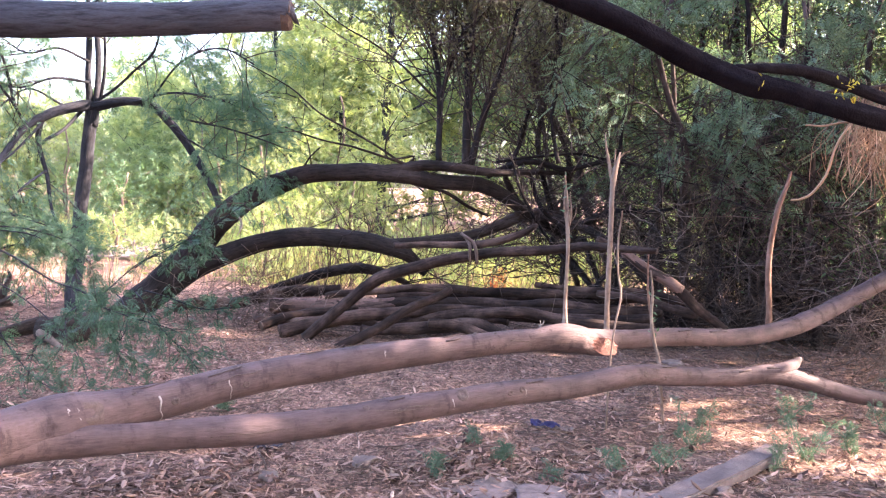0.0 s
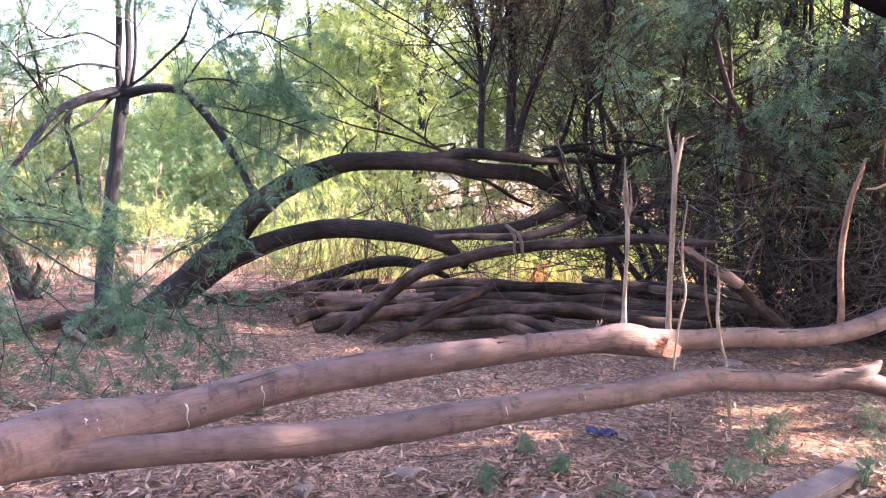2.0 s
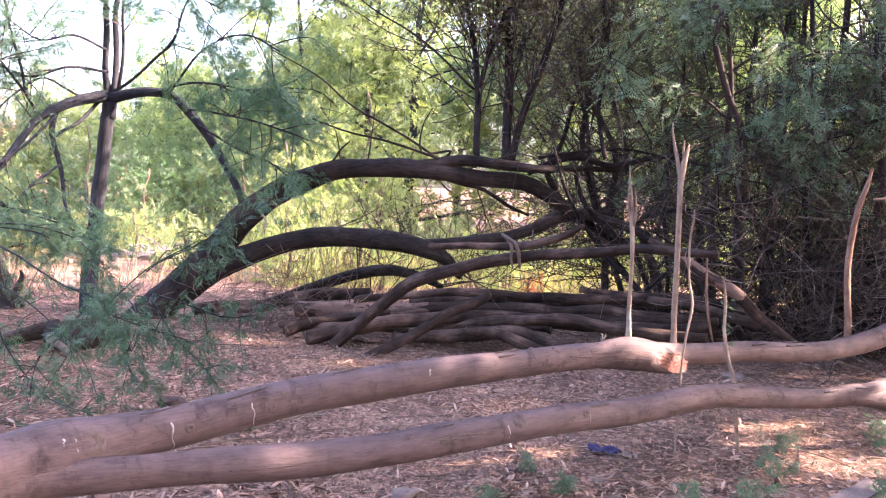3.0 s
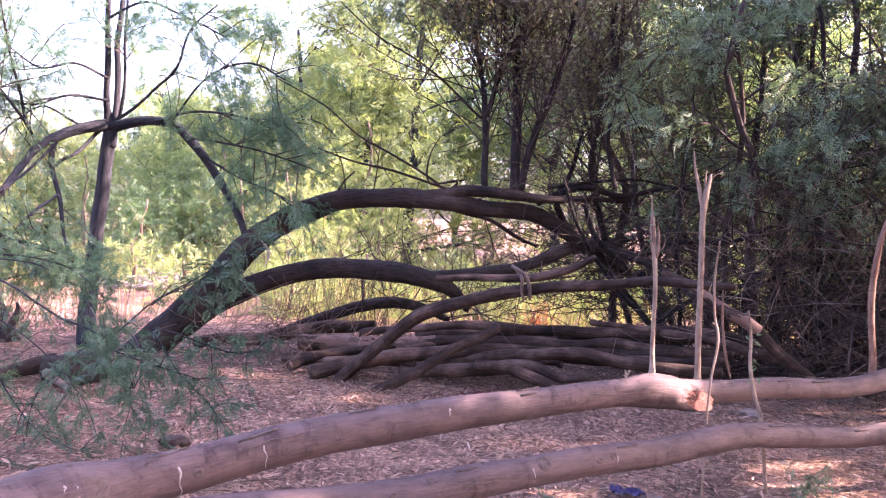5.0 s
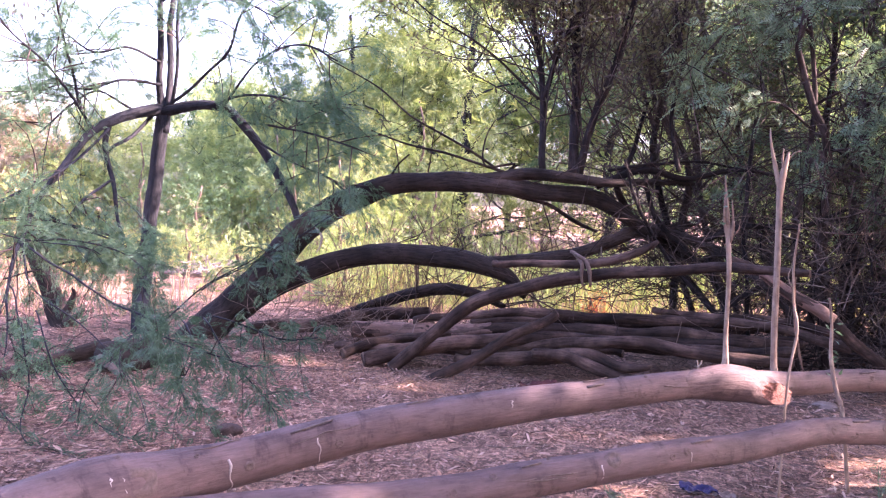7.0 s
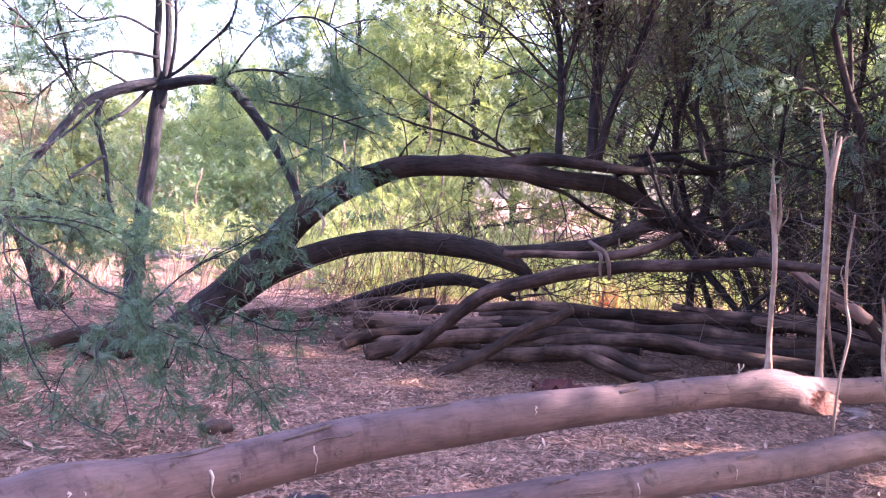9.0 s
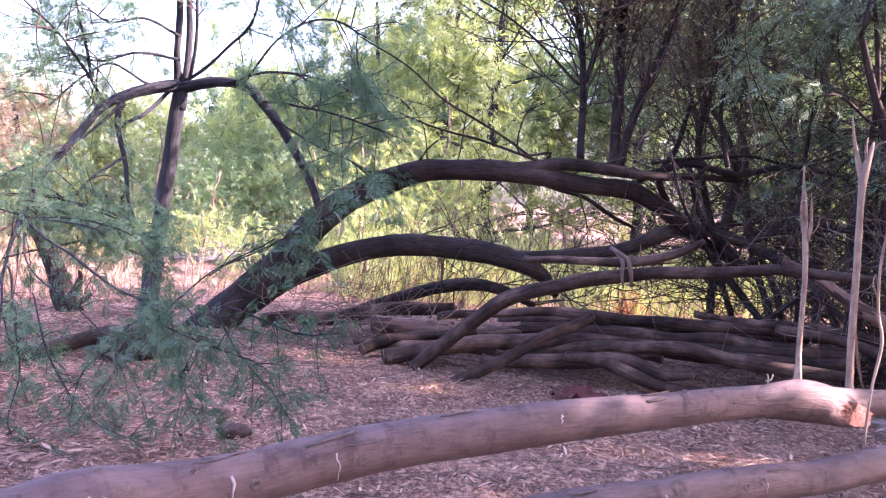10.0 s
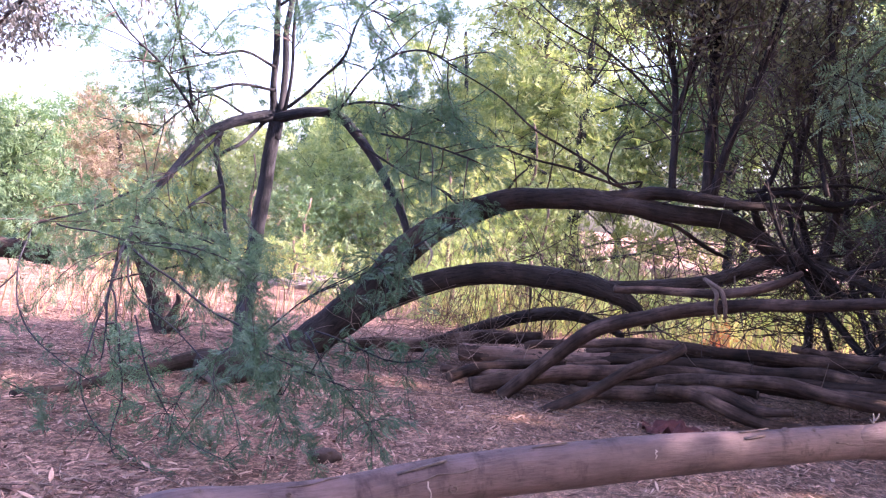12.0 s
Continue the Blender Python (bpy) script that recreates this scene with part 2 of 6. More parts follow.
# ---- mesh tools ----
def hills(x, y):
    """Height of the ground."""
    near = math.exp(-((x / 9) ** 2 + ((y - 6) / 9) ** 2))
    z = 0.035 * noise.noise((x * 0.55, y * 0.55, 3.1)) + 0.014 * noise.noise((x * 2.1, y * 2.1, 7.7)) + 0.006 * noise.noise((x * 6, y * 6, 1.7))
    return z + (1 - near) * (0.18 * noise.noise((x * 0.11, y * 0.11, 5.0)))


class Geo:
    """Gathers vertices and faces for one mesh; skin keeps, for bark, a place on the unrolled limb."""

    def __init__(self):
        self.v, self.f, self.skin, self.count = [], [], [], 0

    def put(self, verts, faces, skin=None):
        verts = np.asarray(verts, float).reshape(-1, 3)
        self.v.append(verts)
        self.skin.append(np.asarray(skin, float).reshape(-1, 3) if skin is not None else verts)
        self.f.extend([tuple(i + self.count for i in f) for f in faces])
        self.count += len(verts)

    def stamp(self, verts, faces, turns, places):
        """Lays a small template down many times: turns is N x 3 x 3, places N x 3."""
        verts = np.asarray(verts, float)
        allv = np.einsum("nij,kj->nki", turns, verts) + places[:, None, :]
        n, k = len(places), len(verts)
        shift = np.arange(n)[:, None, None] * k + self.count
        self.v.append(allv.reshape(-1, 3))
        self.skin.append(allv.reshape(-1, 3))
        sizes = {len(f) for f in faces}
        for size in sizes:
            fs = np.array([f for f in faces if len(f) == size])
            self.f.extend(map(tuple, (fs[None] + shift).reshape(-1, size).tolist()))
        self.count += n * k

    def mesh(self, name, origin=(0, 0, 0), smooth=True):
        me = bpy.data.meshes.new(name)
        v = np.concatenate(self.v) - np.asarray(origin)
        me.from_pydata(v.tolist(), [], self.f)
        at = me.attributes.new("skin", "FLOAT_VECTOR", "POINT")
        at.data.foreach_set("vector", np.concatenate(self.skin).astype(np.float32).ravel())
        if smooth:
            me.shade_smooth()
        return me


def cut_end(parent, at, way, material, label="", name="cut_end"):
    """A sawn end with rough rings, a little domed, that closes a limb."""
    way = np.asarray(way, float) / np.linalg.norm(way)
    side = np.cross(way, (0.1, 0.2, 1.0))
    side /= np.linalg.norm(side)
    up = np.cross(side, way)
    c, n = np.asarray(at[:3], float), 16
    verts, faces = [c + way * 0.008], []
    for rad, out in ((0.35, 0.007), (0.7, 0.009), (0.95, 0.005), (1.0, -0.006)):
        for k in range(n):
            a = k / n * 6.2832
            w = noise.noise((math.cos(a) * rad * 2 + at[0], math.sin(a) * rad * 2, at[2] * 3)) * 0.004
            verts.append(c + (side * math.cos(a) + up * math.sin(a)) * at[3] * rad + way * (out + w))
    for k in range(n):
        faces.append((0, 1 + k, 1 + (k + 1) % n))
        for ring in range(3):
            a, b = 1 + ring * n + k, 1 + ring * n + (k + 1) % n
            faces.append((a, a + n, b + n, b))
    g = Geo()
    g.put(verts, faces)
    return part(name, g, material, parent, label, False)


def thing(name, place, label, category, group="", kind=""):
    e = new(name)
    e.location = place
    return tagged(e, label, category, group, kind)


def part(name, geo, material, parent, label="", smooth=True):
    top = parent
    origin = Vector(parent.location)
    while top.parent:
        top = top.parent
        origin += Vector(top.location)
    me = geo.mesh(name, origin, smooth)
    me.materials.append(material)
    ob = new(name, me)
    ob.parent = parent
    return tagged(ob, label)


def solo(name, geo, material, label, category, group="", kind="", origin=(0, 0, 0), smooth=True):
    me = geo.mesh(name, origin, smooth)
    me.materials.append(material)
    ob = new(name, me)
    ob.location = origin
    return tagged(ob, label, category, group, kind)


def spine(ctrl, step):
    """A smooth line through the control points (x, y, z, radius)."""
    c = np.array(ctrl, float)
    c = np.vstack([2 * c[0] - c[1], c, 2 * c[-1] - c[-2]])
    out = []
    for i in range(1, len(c) - 2):
        a, b, d, e = c[i - 1:i + 3]
        n = max(2, int(np.linalg.norm(d[:3] - b[:3]) / step))
        for t in np.arange(n) / n:
            out.append(0.5 * (2 * b + (d - a) * t + (2 * a - 5 * b + 4 * d - e) * t * t + (3 * b - a - 3 * d + e) * t ** 3))
    out.append(c[-2])
    out = np.array(out)
    out[:, 3] = np.maximum(out[:, 3], 0.0012)
    return out


def tube(geo, ctrl, sides=10, step=0.06, rough=0.08, wander=0.0, seed=0.0, ends=True):
    """A tapered limb of uneven girth along a smooth line."""
    s = spine(ctrl, step)
    p, r = s[:, :3].copy(), s[:, 3]
    n = len(p)
    if wander:
        for i in range(1, n - 1):
            q = Vector(p[i]) * 2.2 + Vector((seed, 0, seed * 1.7))
            p[i] += wander * np.array(noise.noise_vector(q))
    tan = np.gradient(p, axis=0)
    tan /= np.linalg.norm(tan, axis=1)[:, None] + 1e-9
    up = np.array((0.0, 0.0, 1.0)) if abs(tan[0][2]) < 0.9 else np.array((1.0, 0.0, 0.0))
    side = np.cross(tan[0], up)
    side /= np.linalg.norm(side)
    ang = np.arange(sides) / sides * 2 * math.pi
    ca, sa = np.cos(ang), np.sin(ang)
    verts, skin, run = [], [], 0.0
    for i in range(n):
        side = side - tan[i] * side.dot(tan[i])
        side /= np.linalg.norm(side) + 1e-9
        other = np.cross(tan[i], side)
        if i:
            run += float(np.linalg.norm(p[i] - p[i - 1]))
        ring = ca[:, None] * side + sa[:, None] * other
        if rough and r[i] > 0.012:
            rr = np.array([r[i] * (1 + rough * (noise.noise((c * 1.3 + seed, d * 1.3, run * 3.0)) + 0.6 * noise.noise((c * 3 + seed, d * 3, run * 11.0)))) for c, d in zip(ca, sa)])
        else:
            rr = np.full(sides, r[i])
        verts.append(p[i] + ring * rr[:, None])
        skin.append(np.stack([ca * r[i] + seed, sa * r[i], np.full(sides, run)], 1))
    faces = []
    for i in range(n - 1):
        for k in range(sides):
            a, b = i * sides + k, i * sides + (k + 1) % sides
            faces.append((a, b, b + sides, a + sides))
    if ends:
        faces.append(tuple(range(sides))[::-1])
        faces.append(tuple(range((n - 1) * sides, n * sides)))
    geo.put(np.concatenate(verts), faces, np.concatenate(skin))
    return p


def turns_of(rng, n, up=None, spread=1.0):
    """Random turns: the leaf's x axis runs along its length."""
    d = rng.normal(size=(n, 3)) * spread
    if up is not None:
        d = d + up
    d /= np.linalg.norm(d, axis=1)[:, None] + 1e-9
    q = rng.normal(size=(n, 3))
    w = np.cross(d, q)
    w /= np.linalg.norm(w, axis=1)[:, None] + 1e-9
    return np.stack([d, w, np.cross(d, w)], 2)


def sized(turns, rng, low, high):
    return turns * rng.uniform(low, high, len(turns))[:, None, None]


# one simple leaf, folded a little along its rib, one metre long
BLADE_V = [(0, 0, 0), (0.35, 0.16, 0.05), (0.4, 0, 0), (1, 0, -0.06), (0.35, -0.16, 0.05)]
BLADE_F = [(0, 2, 1), (2, 3, 1), (0, 4, 2), (4, 3, 2)]
FLAT_V = [(0, 0, 0), (0.4, 0.19, 0.03), (1, 0, -0.05), (0.4, -0.19, 0.03)]
FLAT_F = [(0, 3, 2, 1)]


def feather(pairs=9):
    """A fern-like acacia leaf, one metre long: a thin rib with pairs of narrow leaflets."""
    v, f = [(0, -0.006, 0), (0, 0.006, 0), (1, 0, -0.18)], [(0, 2, 1)]
    for i in range(pairs):
        x = 0.12 + 0.86 * i / pairs
        w = 0.6 / pairs
        ln = 0.34 * (1 - 0.55 * abs(2 * i / pairs - 0.75))
        z = -0.18 * x * x
        for s in (1, -1):
            k = len(v)
            v += [(x, 0, z), (x + 0.05 + w * 0.5, s * ln * 0.5, z + 0.03), (x + 0.13, s * ln, z - 0.02), (x + 0.05 - w * 0.5, s * ln * 0.55, z + 0.03)]
            f.append((k, k + 1, k + 2, k + 3) if s > 0 else (k + 3, k + 2, k + 1, k))
    return v, f


FEATHER_V, FEATHER_F = feather(13)
PLUME_V, PLUME_F = feather(6)
DRY_V = [(0, 0, 0), (0.3, 0.06, 0.05), (0.3, -0.06, 0.02), (0.7, 0.065, 0.07), (0.7, -0.05, 0.03), (1, 0.01, 0.0)]
DRY_F = [(0, 2, 1), (1, 2, 4, 3), (3, 4, 5)]
# narrow blades that fan out and droop like a feathery twig tip
TUFT_V, TUFT_F = [], []
for i, (root, turn, lift, ln) in enumerate(((0.0, -0.8, 0.1, 0.5), (0.15, 0.75, -0.1, 0.5), (0.3, -0.6, -0.1, 0.5), (0.45, 0.6, 0.1, 0.45), (0.55, -0.4, 0.05, 0.42), (0.0, 0.05, 0.1, 1.0), (0.6, 0.4, 0.0, 0.4))):
    cx, sx, x0, z0 = math.cos(turn), math.sin(turn), root, -0.25 * root * root
    TUFT_V += [(x0, 0, z0), (x0 + cx * ln * 0.5 - sx * 0.04, sx * ln * 0.5 + cx * 0.04, z0 + lift * 0.4), (x0 + cx * ln, sx * ln, z0 + lift * 0.3 - 0.15), (x0 + cx * ln * 0.5 + sx * 0.04, sx * ln * 0.5 - cx * 0.04, z0 + lift * 0.4 + 0.02)]
    TUFT_F.append((4 * i, 4 * i + 1, 4 * i + 2, 4 * i + 3))
# a long dry leaf, curled up along both edges
CURL_V = [(0, 0, 0.06), (0.33, 0.08, 0.07), (0.33, 0.0, 0.0), (0.33, -0.08, 0.06), (0.7, 0.07, 0.09), (0.7, 0.0, 0.03), (0.7, -0.07, 0.08), (1, 0.02, 0.16)]
CURL_F = [(0, 2, 1), (0, 3, 2), (1, 2, 5, 4), (2, 3, 6, 5), (4, 5, 7), (5, 6, 7)]


def points_along(lines, rng, n, scatter, start=0.15):
    """n places spread along limbs (arrays of points), and the way of the limb there."""
    out, way = np.zeros((n, 3)), np.zeros((n, 3))
    lens = np.array([np.linalg.norm(np.diff(l, axis=0), axis=1).sum() for l in lines])
    pick = rng.choice(len(lines), n, p=lens / lens.sum())
    for i, k in enumerate(pick):
        l = lines[k]
        t = (start + (1 - start) * rng.random()) * (len(l) - 1.001)
        j = int(t)
        out[i] = l[j] + (l[j + 1] - l[j]) * (t - j)
        way[i] = l[j + 1] - l[j]
    way /= np.linalg.norm(way, axis=1)[:, None] + 1e-9
    return out + rng.normal(size=(n, 3)) * scatter, way


def sprout(rng, line, n, low, high, rad, drop=0.0, start=0.2, wild=0.7, bias=(0, 0, 0)):
    """Control points of side twigs that leave a limb."""
    made = []
    at, way = points_along([line], rng, n, 0.0, start)
    for a, w in zip(at, way):
        d = w * 0.5 + rng.normal(size=3) * wild + np.asarray(bias)
        d /= np.linalg.norm(d)
        ln = rng.uniform(low, high)
        b = a + d * ln * 0.5 + rng.normal(size=3) * ln * 0.06
        c = a + d * ln + np.array((0, 0, -drop * ln)) + rng.normal(size=3) * ln * 0.08
        made.append([(*a, rad), (*b, rad * 0.7), (*c, rad * 0.25)])
    return made


def grow(rng, base, height, girth, lean=(0, 0), limbs=7, spread=0.5, first=0.3):
    """Trunk, limbs and twigs of a standing tree as lists of control points."""
    base = np.asarray(base, float)
    trunk = []
    for i in range(6):
        t = i / 5
        trunk.append((base[0] + lean[0] * t + rng.normal() * 0.04 * height * t * 0.6, base[1] + lean[1] * t + rng.normal() * 0.03 * height * t * 0.6, base[2] - 0.1 + (height * 0.85) * t, girth * (1.25 - 1.0 * t) + 0.01))
    main, twigs = [], []
    tl = spine(trunk, 0.3)[:, :3]
    for i in range(limbs):
        t = first + (0.97 - first) * (i + rng.random() * 0.6) / limbs
        k = min(int(t * (len(tl) - 1)), len(tl) - 2)
        a = tl[k]
        az = i * 2.4 + rng.normal() * 0.5
        ln = height * spread * (1.15 - 0.7 * t) * rng.uniform(0.75, 1.2)
        rise = rng.uniform(0.25, 0.9)
        d = np.array((math.cos(az), math.sin(az), rise))
        d /= np.linalg.norm(d)
        pts = [(*a, girth * 0.5 * (1.1 - t))]
        for s in (0.35, 0.7, 1.0):
            q = a + d * ln * s + rng.normal(size=3) * ln * 0.07 + np.array((0, 0, -0.12 * ln * s * s))
            pts.append((*q, girth * 0.5 * (1.1 - t) * (1 - 0.8 * s)))
        main.append(pts)
        twigs += sprout(rng, spine(pts, 0.2)[:, :3], 7, ln * 0.25, ln * 0.55, girth * 0.12, 0.1, 0.3, 0.6, (0, 0, 0.2))
    return trunk, main, twigs


# gaps in the crowns through which the low sun reaches the clearing
GAPS = [(0.74, 5.28, 0.62, 0.17), (0.98, 5.36, 0.53, 0.11), (1.72, 6.08, 0, 0.117), (2.17, 5.65, 0.34, 0.114), (2.38, 6.55, 1.19, 0.068), (1.05, 5.7, 1.58, 0.049), (1.99, 7.85, 0.65, 0.101), (-1.31, 8.3, 0.29, 0.274), (-1.46, 8.21, 0, 0.123), (2.55, 7.61, 0, 0.103), (1.92, 5.35, 0, 0.092), (-1.05, 8.2, 0.27, 0.098)] + [(2.01, 4.7, 0, 0.105), (1.86, 5.22, 0, 0.083), (-0.03, 4.7, 0.6, 0.07), (-0.22, 4.57, 0.59, 0.015), (0.91, 6.39, 0, 0.102), (3.0, 6.6, 1.8, 0.16), (-0.76, 3.95, 0.32, 0.05), (-1.1, 7.25, 0, 0.1)]


def open_to_sun(at, margin=0.06):
    keep = np.ones(len(at), bool)
    d = np.array(SUN_TO)
    for x, y, z, r in GAPS:
        rel = at - np.array((x, y, z))
        along = rel @ d
        off = np.linalg.norm(rel - along[:, None] * d, axis=1)
        keep &= ~((along > 0.3) & (off < r + margin))
    return keep


# breaks in the thicket: camera sight lines through these places are cut clear of leaves
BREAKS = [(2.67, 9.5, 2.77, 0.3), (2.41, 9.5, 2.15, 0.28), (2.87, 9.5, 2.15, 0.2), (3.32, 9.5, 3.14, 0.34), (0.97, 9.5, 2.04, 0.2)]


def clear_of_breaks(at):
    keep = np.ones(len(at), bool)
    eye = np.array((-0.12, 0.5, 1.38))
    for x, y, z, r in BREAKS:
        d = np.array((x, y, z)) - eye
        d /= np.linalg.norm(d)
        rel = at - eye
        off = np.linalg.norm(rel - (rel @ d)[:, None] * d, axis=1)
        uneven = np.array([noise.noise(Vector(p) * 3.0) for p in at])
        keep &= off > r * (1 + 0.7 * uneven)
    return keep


def tree(name, rng, base, height, girth, leaf, label, category="tree", leaves=9000, size=(0.09, 0.17), lean=(0, 0), limbs=8, spread=0.5, first=0.3, wood=None, scatter=0.22, group="", template=None, weep=0.0, clump=0.0):
    """A whole tree: trunk, each limb, twigs and a crown of many leaves."""
    root = thing(name, base, label, category, group)
    trunk, main, twigs = grow(rng, base, height, girth, lean, limbs, spread, first)
    if base[0] > 1.4 and base[1] < 11.5:
        main = [m for m in main if open_to_sun(spine(m, 0.2)[:, :3], 0.03).all()]
        twigs = [t for t in twigs if open_to_sun(spine(t, 0.2)[:, :3], 0.0).all()]
    wood = wood or GREY_BARK
    g = Geo()
    tube(g, trunk, 9, 0.25, 0.1, 0.05, rng.random() * 9)
    part("trunk", g, wood, root)
    lines = []
    for m in main:
        g = Geo()
        tube(g, m, 6, 0.25, 0.05, 0.03, rng.random() * 9)
        part("limb", g, wood, root)
        lines.append(spine(m, 0.2)[:, :3])
    g = Geo()
    for t in twigs:
        tube(g, t, 3, 0.3, 0.0)
        lines.append(spine(t, 0.2)[:, :3])
    tagged(part("twig_mass", g, wood, root), kind="stuff")
    g = Geo()
    if clump:
        mid, mway = points_along(lines, rng, max(40, leaves // 28), scatter, 0.3)
        pick = rng.integers(0, len(mid), leaves)
        wide = rng.uniform(0.5, 1.5, len(mid))[pick][:, None]
        at, way = mid[pick] + rng.normal(size=(leaves, 3)) * np.array((1, 1, 0.55)) * clump * wide, mway[pick]
    else:
        at, way = points_along(lines, rng, leaves, scatter, 0.35)
    if base[0] > 1.4 and base[1] < 11.5:
        keep = open_to_sun(at, 0.03 + 0.28 * size[1])
        at, way, leaves = at[keep], way[keep], int(keep.sum())
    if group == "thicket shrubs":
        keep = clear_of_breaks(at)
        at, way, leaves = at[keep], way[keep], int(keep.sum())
    tv, tf = template or (FLAT_V, FLAT_F)
    g.stamp(tv, tf, sized(turns_of(rng, leaves, way * 0.6 + np.array((0, 0, -weep)), 0.9), rng, *size), at)
    tagged(part("crown", g, leaf, root, "", False), kind="stuff")
    return root


# ---- ground ----
def ground():
    n = 190
    u = np.linspace(-1, 1, n)
    xs = np.sinh(u * 5.2) / math.sinh(5.2) * 420
    ys = np.sinh(u * 5.2) / math.sinh(5.2) * 420 + 6.0
    v = [(x, y, hills(x, y)) for y in ys for x in xs]
    f = [(j * n + i, j * n + i + 1, (j + 1) * n + i + 1, (j + 1) * n + i) for j in range(n - 1) for i in range(n - 1)]
    g = Geo()
    g.put(v, f)
    solo("ground", g, SOIL, "bare reddish brown woodland soil strewn with leaves", "ground", kind="structure")


ground()


# ---- fallen forked gum trunk ----
def torn_bulge(root, ctrl):
    """The swollen stump of a stem that snapped off: bark with a jagged rim round a splintered face."""
    line, n, rng = spine(ctrl, 0.02), 30, np.random.default_rng(9)
    verts, skin, run = [], [], 0.0
    way = line[-1][:3] - line[-6][:3]
    way /= np.linalg.norm(way)
    side = np.cross(way, (0, 0, 1.0))
    side /= np.linalg.norm(side)
    up = np.cross(side, way)
    jag = [0.02 * noise.noise((math.cos(k / n * 6.2832) * 2.2, math.sin(k / n * 6.2832) * 2.2, 3.0)) - 0.1 * math.cos(k / n * 6.2832) - 0.012 * math.sin(k / n * 6.2832) + rng.normal() * 0.006 for k in range(n)]
    for i, q in enumerate(line):
        run += 0.02
        late = max(0.0, (i - len(line) + 9) / 8)
        for k in range(n):
            a = k / n * 6.2832
            ring = side * math.cos(a) + up * math.sin(a)
            wob = 1 + 0.09 * noise.noise((math.cos(a) * 1.6, math.sin(a) * 1.6, run * 7)) + 0.04 * noise.noise((math.cos(a) * 4, math.sin(a) * 4, run * 15))
            verts.append(q[:3] + ring * q[3] * wob + way * jag[k] * late)
            skin.append((math.cos(a) * q[3] + 14, math.sin(a) * q[3], run))
    faces = [(i * n + k, i * n + (k + 1) % n, (i + 1) * n + (k + 1) % n, (i + 1) * n + k) for i in range(len(line) - 1) for k in range(n)]
    g = Geo()
    g.put(verts, faces, skin)
    bulge = part("torn_bulge", g, LOG_SKIN, root, "swollen torn end of bark")
    rim, c = np.array(verts[-n:]), line[-1][:3]
    face, faces = [c - way * 0.004], []
    for rad in (0.3, 0.6, 0.85, 0.985):
        for k in range(n):
            dent = (0.014 * noise.noise(Vector((rim[k] - c) * rad) * 26) + rng.normal() * 0.003) * (1.05 - rad)
            face.append(c + (rim[k] - c) * rad + way * (dent - 0.003))
    for k in range(n):
        faces.append((0, 1 + k, 1 + (k + 1) % n))
        for ring in range(3):
            p, q = 1 + ring * n + k, 1 + ring * n + (k + 1) % n
            faces.append((p, p + n, q + n, q))
    g = Geo()
    g.put(face, faces)
    part("torn_face", g, RAW_WOOD, bulge, "pale orange splintered raw wood", False)


def frame_at(line, i, angle):
    """Surface place on a limb, its outward way and the way along."""
    way = line[i + 1][:3] - line[i][:3]
    way = way / np.linalg.norm(way)
    side = np.cross(way, (0, 0, 1.0))
    side /= np.linalg.norm(side)
    up = np.cross(side, way)
    out = side * math.cos(angle) + up * math.sin(angle)
    return line[i][:3] + out * line[i][3], out, way


def drip(root, line, x, turn, length, wide):
    """A dried white trickle of resin: a broad head and a thin run down round the stem."""
    i = int(np.argmin(np.abs(line[:, 0] - x)))
    c, n = [], 7
    for k in range(n):
        p, out, way = frame_at(line, i, turn - k / (n - 1) * length / line[i][3])
        r = wide * (0.75 if k < 2 else 0.42 - 0.05 * k) + 0.0008
        c.append((*(p - out * r * 0.7 + way * 0.012 * noise.noise((x * 9, k * 0.6, 1.0))), r))
    g = Geo()
    tube(g, c, 7, 0.01, 0.35, 0.001, x)
    part("resin_streak", g, RESIN, root, "white dried resin trickle")


def flake(root, line, rng, i):
    """A curled strip of dead bark that lifts off the stem at one end."""
    a, c = rng.uniform(0.7, 1.7), []
    lift, n = rng.uniform(0.002, 0.008), int(rng.integers(3, 6))
    for k in range(n):
        p, out, way = frame_at(line, min(i + k, len(line) - 2), a + k * 0.04)
        c.append((p + out * (0.001 + lift * (k / (n - 1)) ** 2), np.cross(out, way), out))
    v = [q for p, side, out in c for q in (p - side * 0.006, p + out * 0.003, p + side * 0.007, p - out * 0.001)]
    f = [(4 * k + m, 4 * k + (m + 1) % 4, 4 * k + 4 + (m + 1) % 4, 4 * k + 4 + m) for k in range(n - 1) for m in range(4)]
    g = Geo()
    g.put(v, f + [(3, 2, 1, 0), tuple(range(4 * n - 4, 4 * n))])
    part("bark_flake", g, SCAR, root, "dark curled strip of dead bark")


def crack(root, line, rng, i):
    """A long narrow split in the skin that wanders along the stem."""
    a, c = rng.uniform(0.0, 1.5), []
    for k in range(i, min(i + int(rng.integers(4, 9)), len(line) - 2)):
        a += rng.normal() * 0.09
        p, out, way = frame_at(line, k, a)
        c.append((*(p + out * 0.0005), rng.uniform(0.0012, 0.0035)))
    g = Geo()
    tube(g, c, 5, 0.015, 0.0, 0.006, rng.random() * 9)
    part("crack", g, SCAR, root, "thin dark split in the bark")


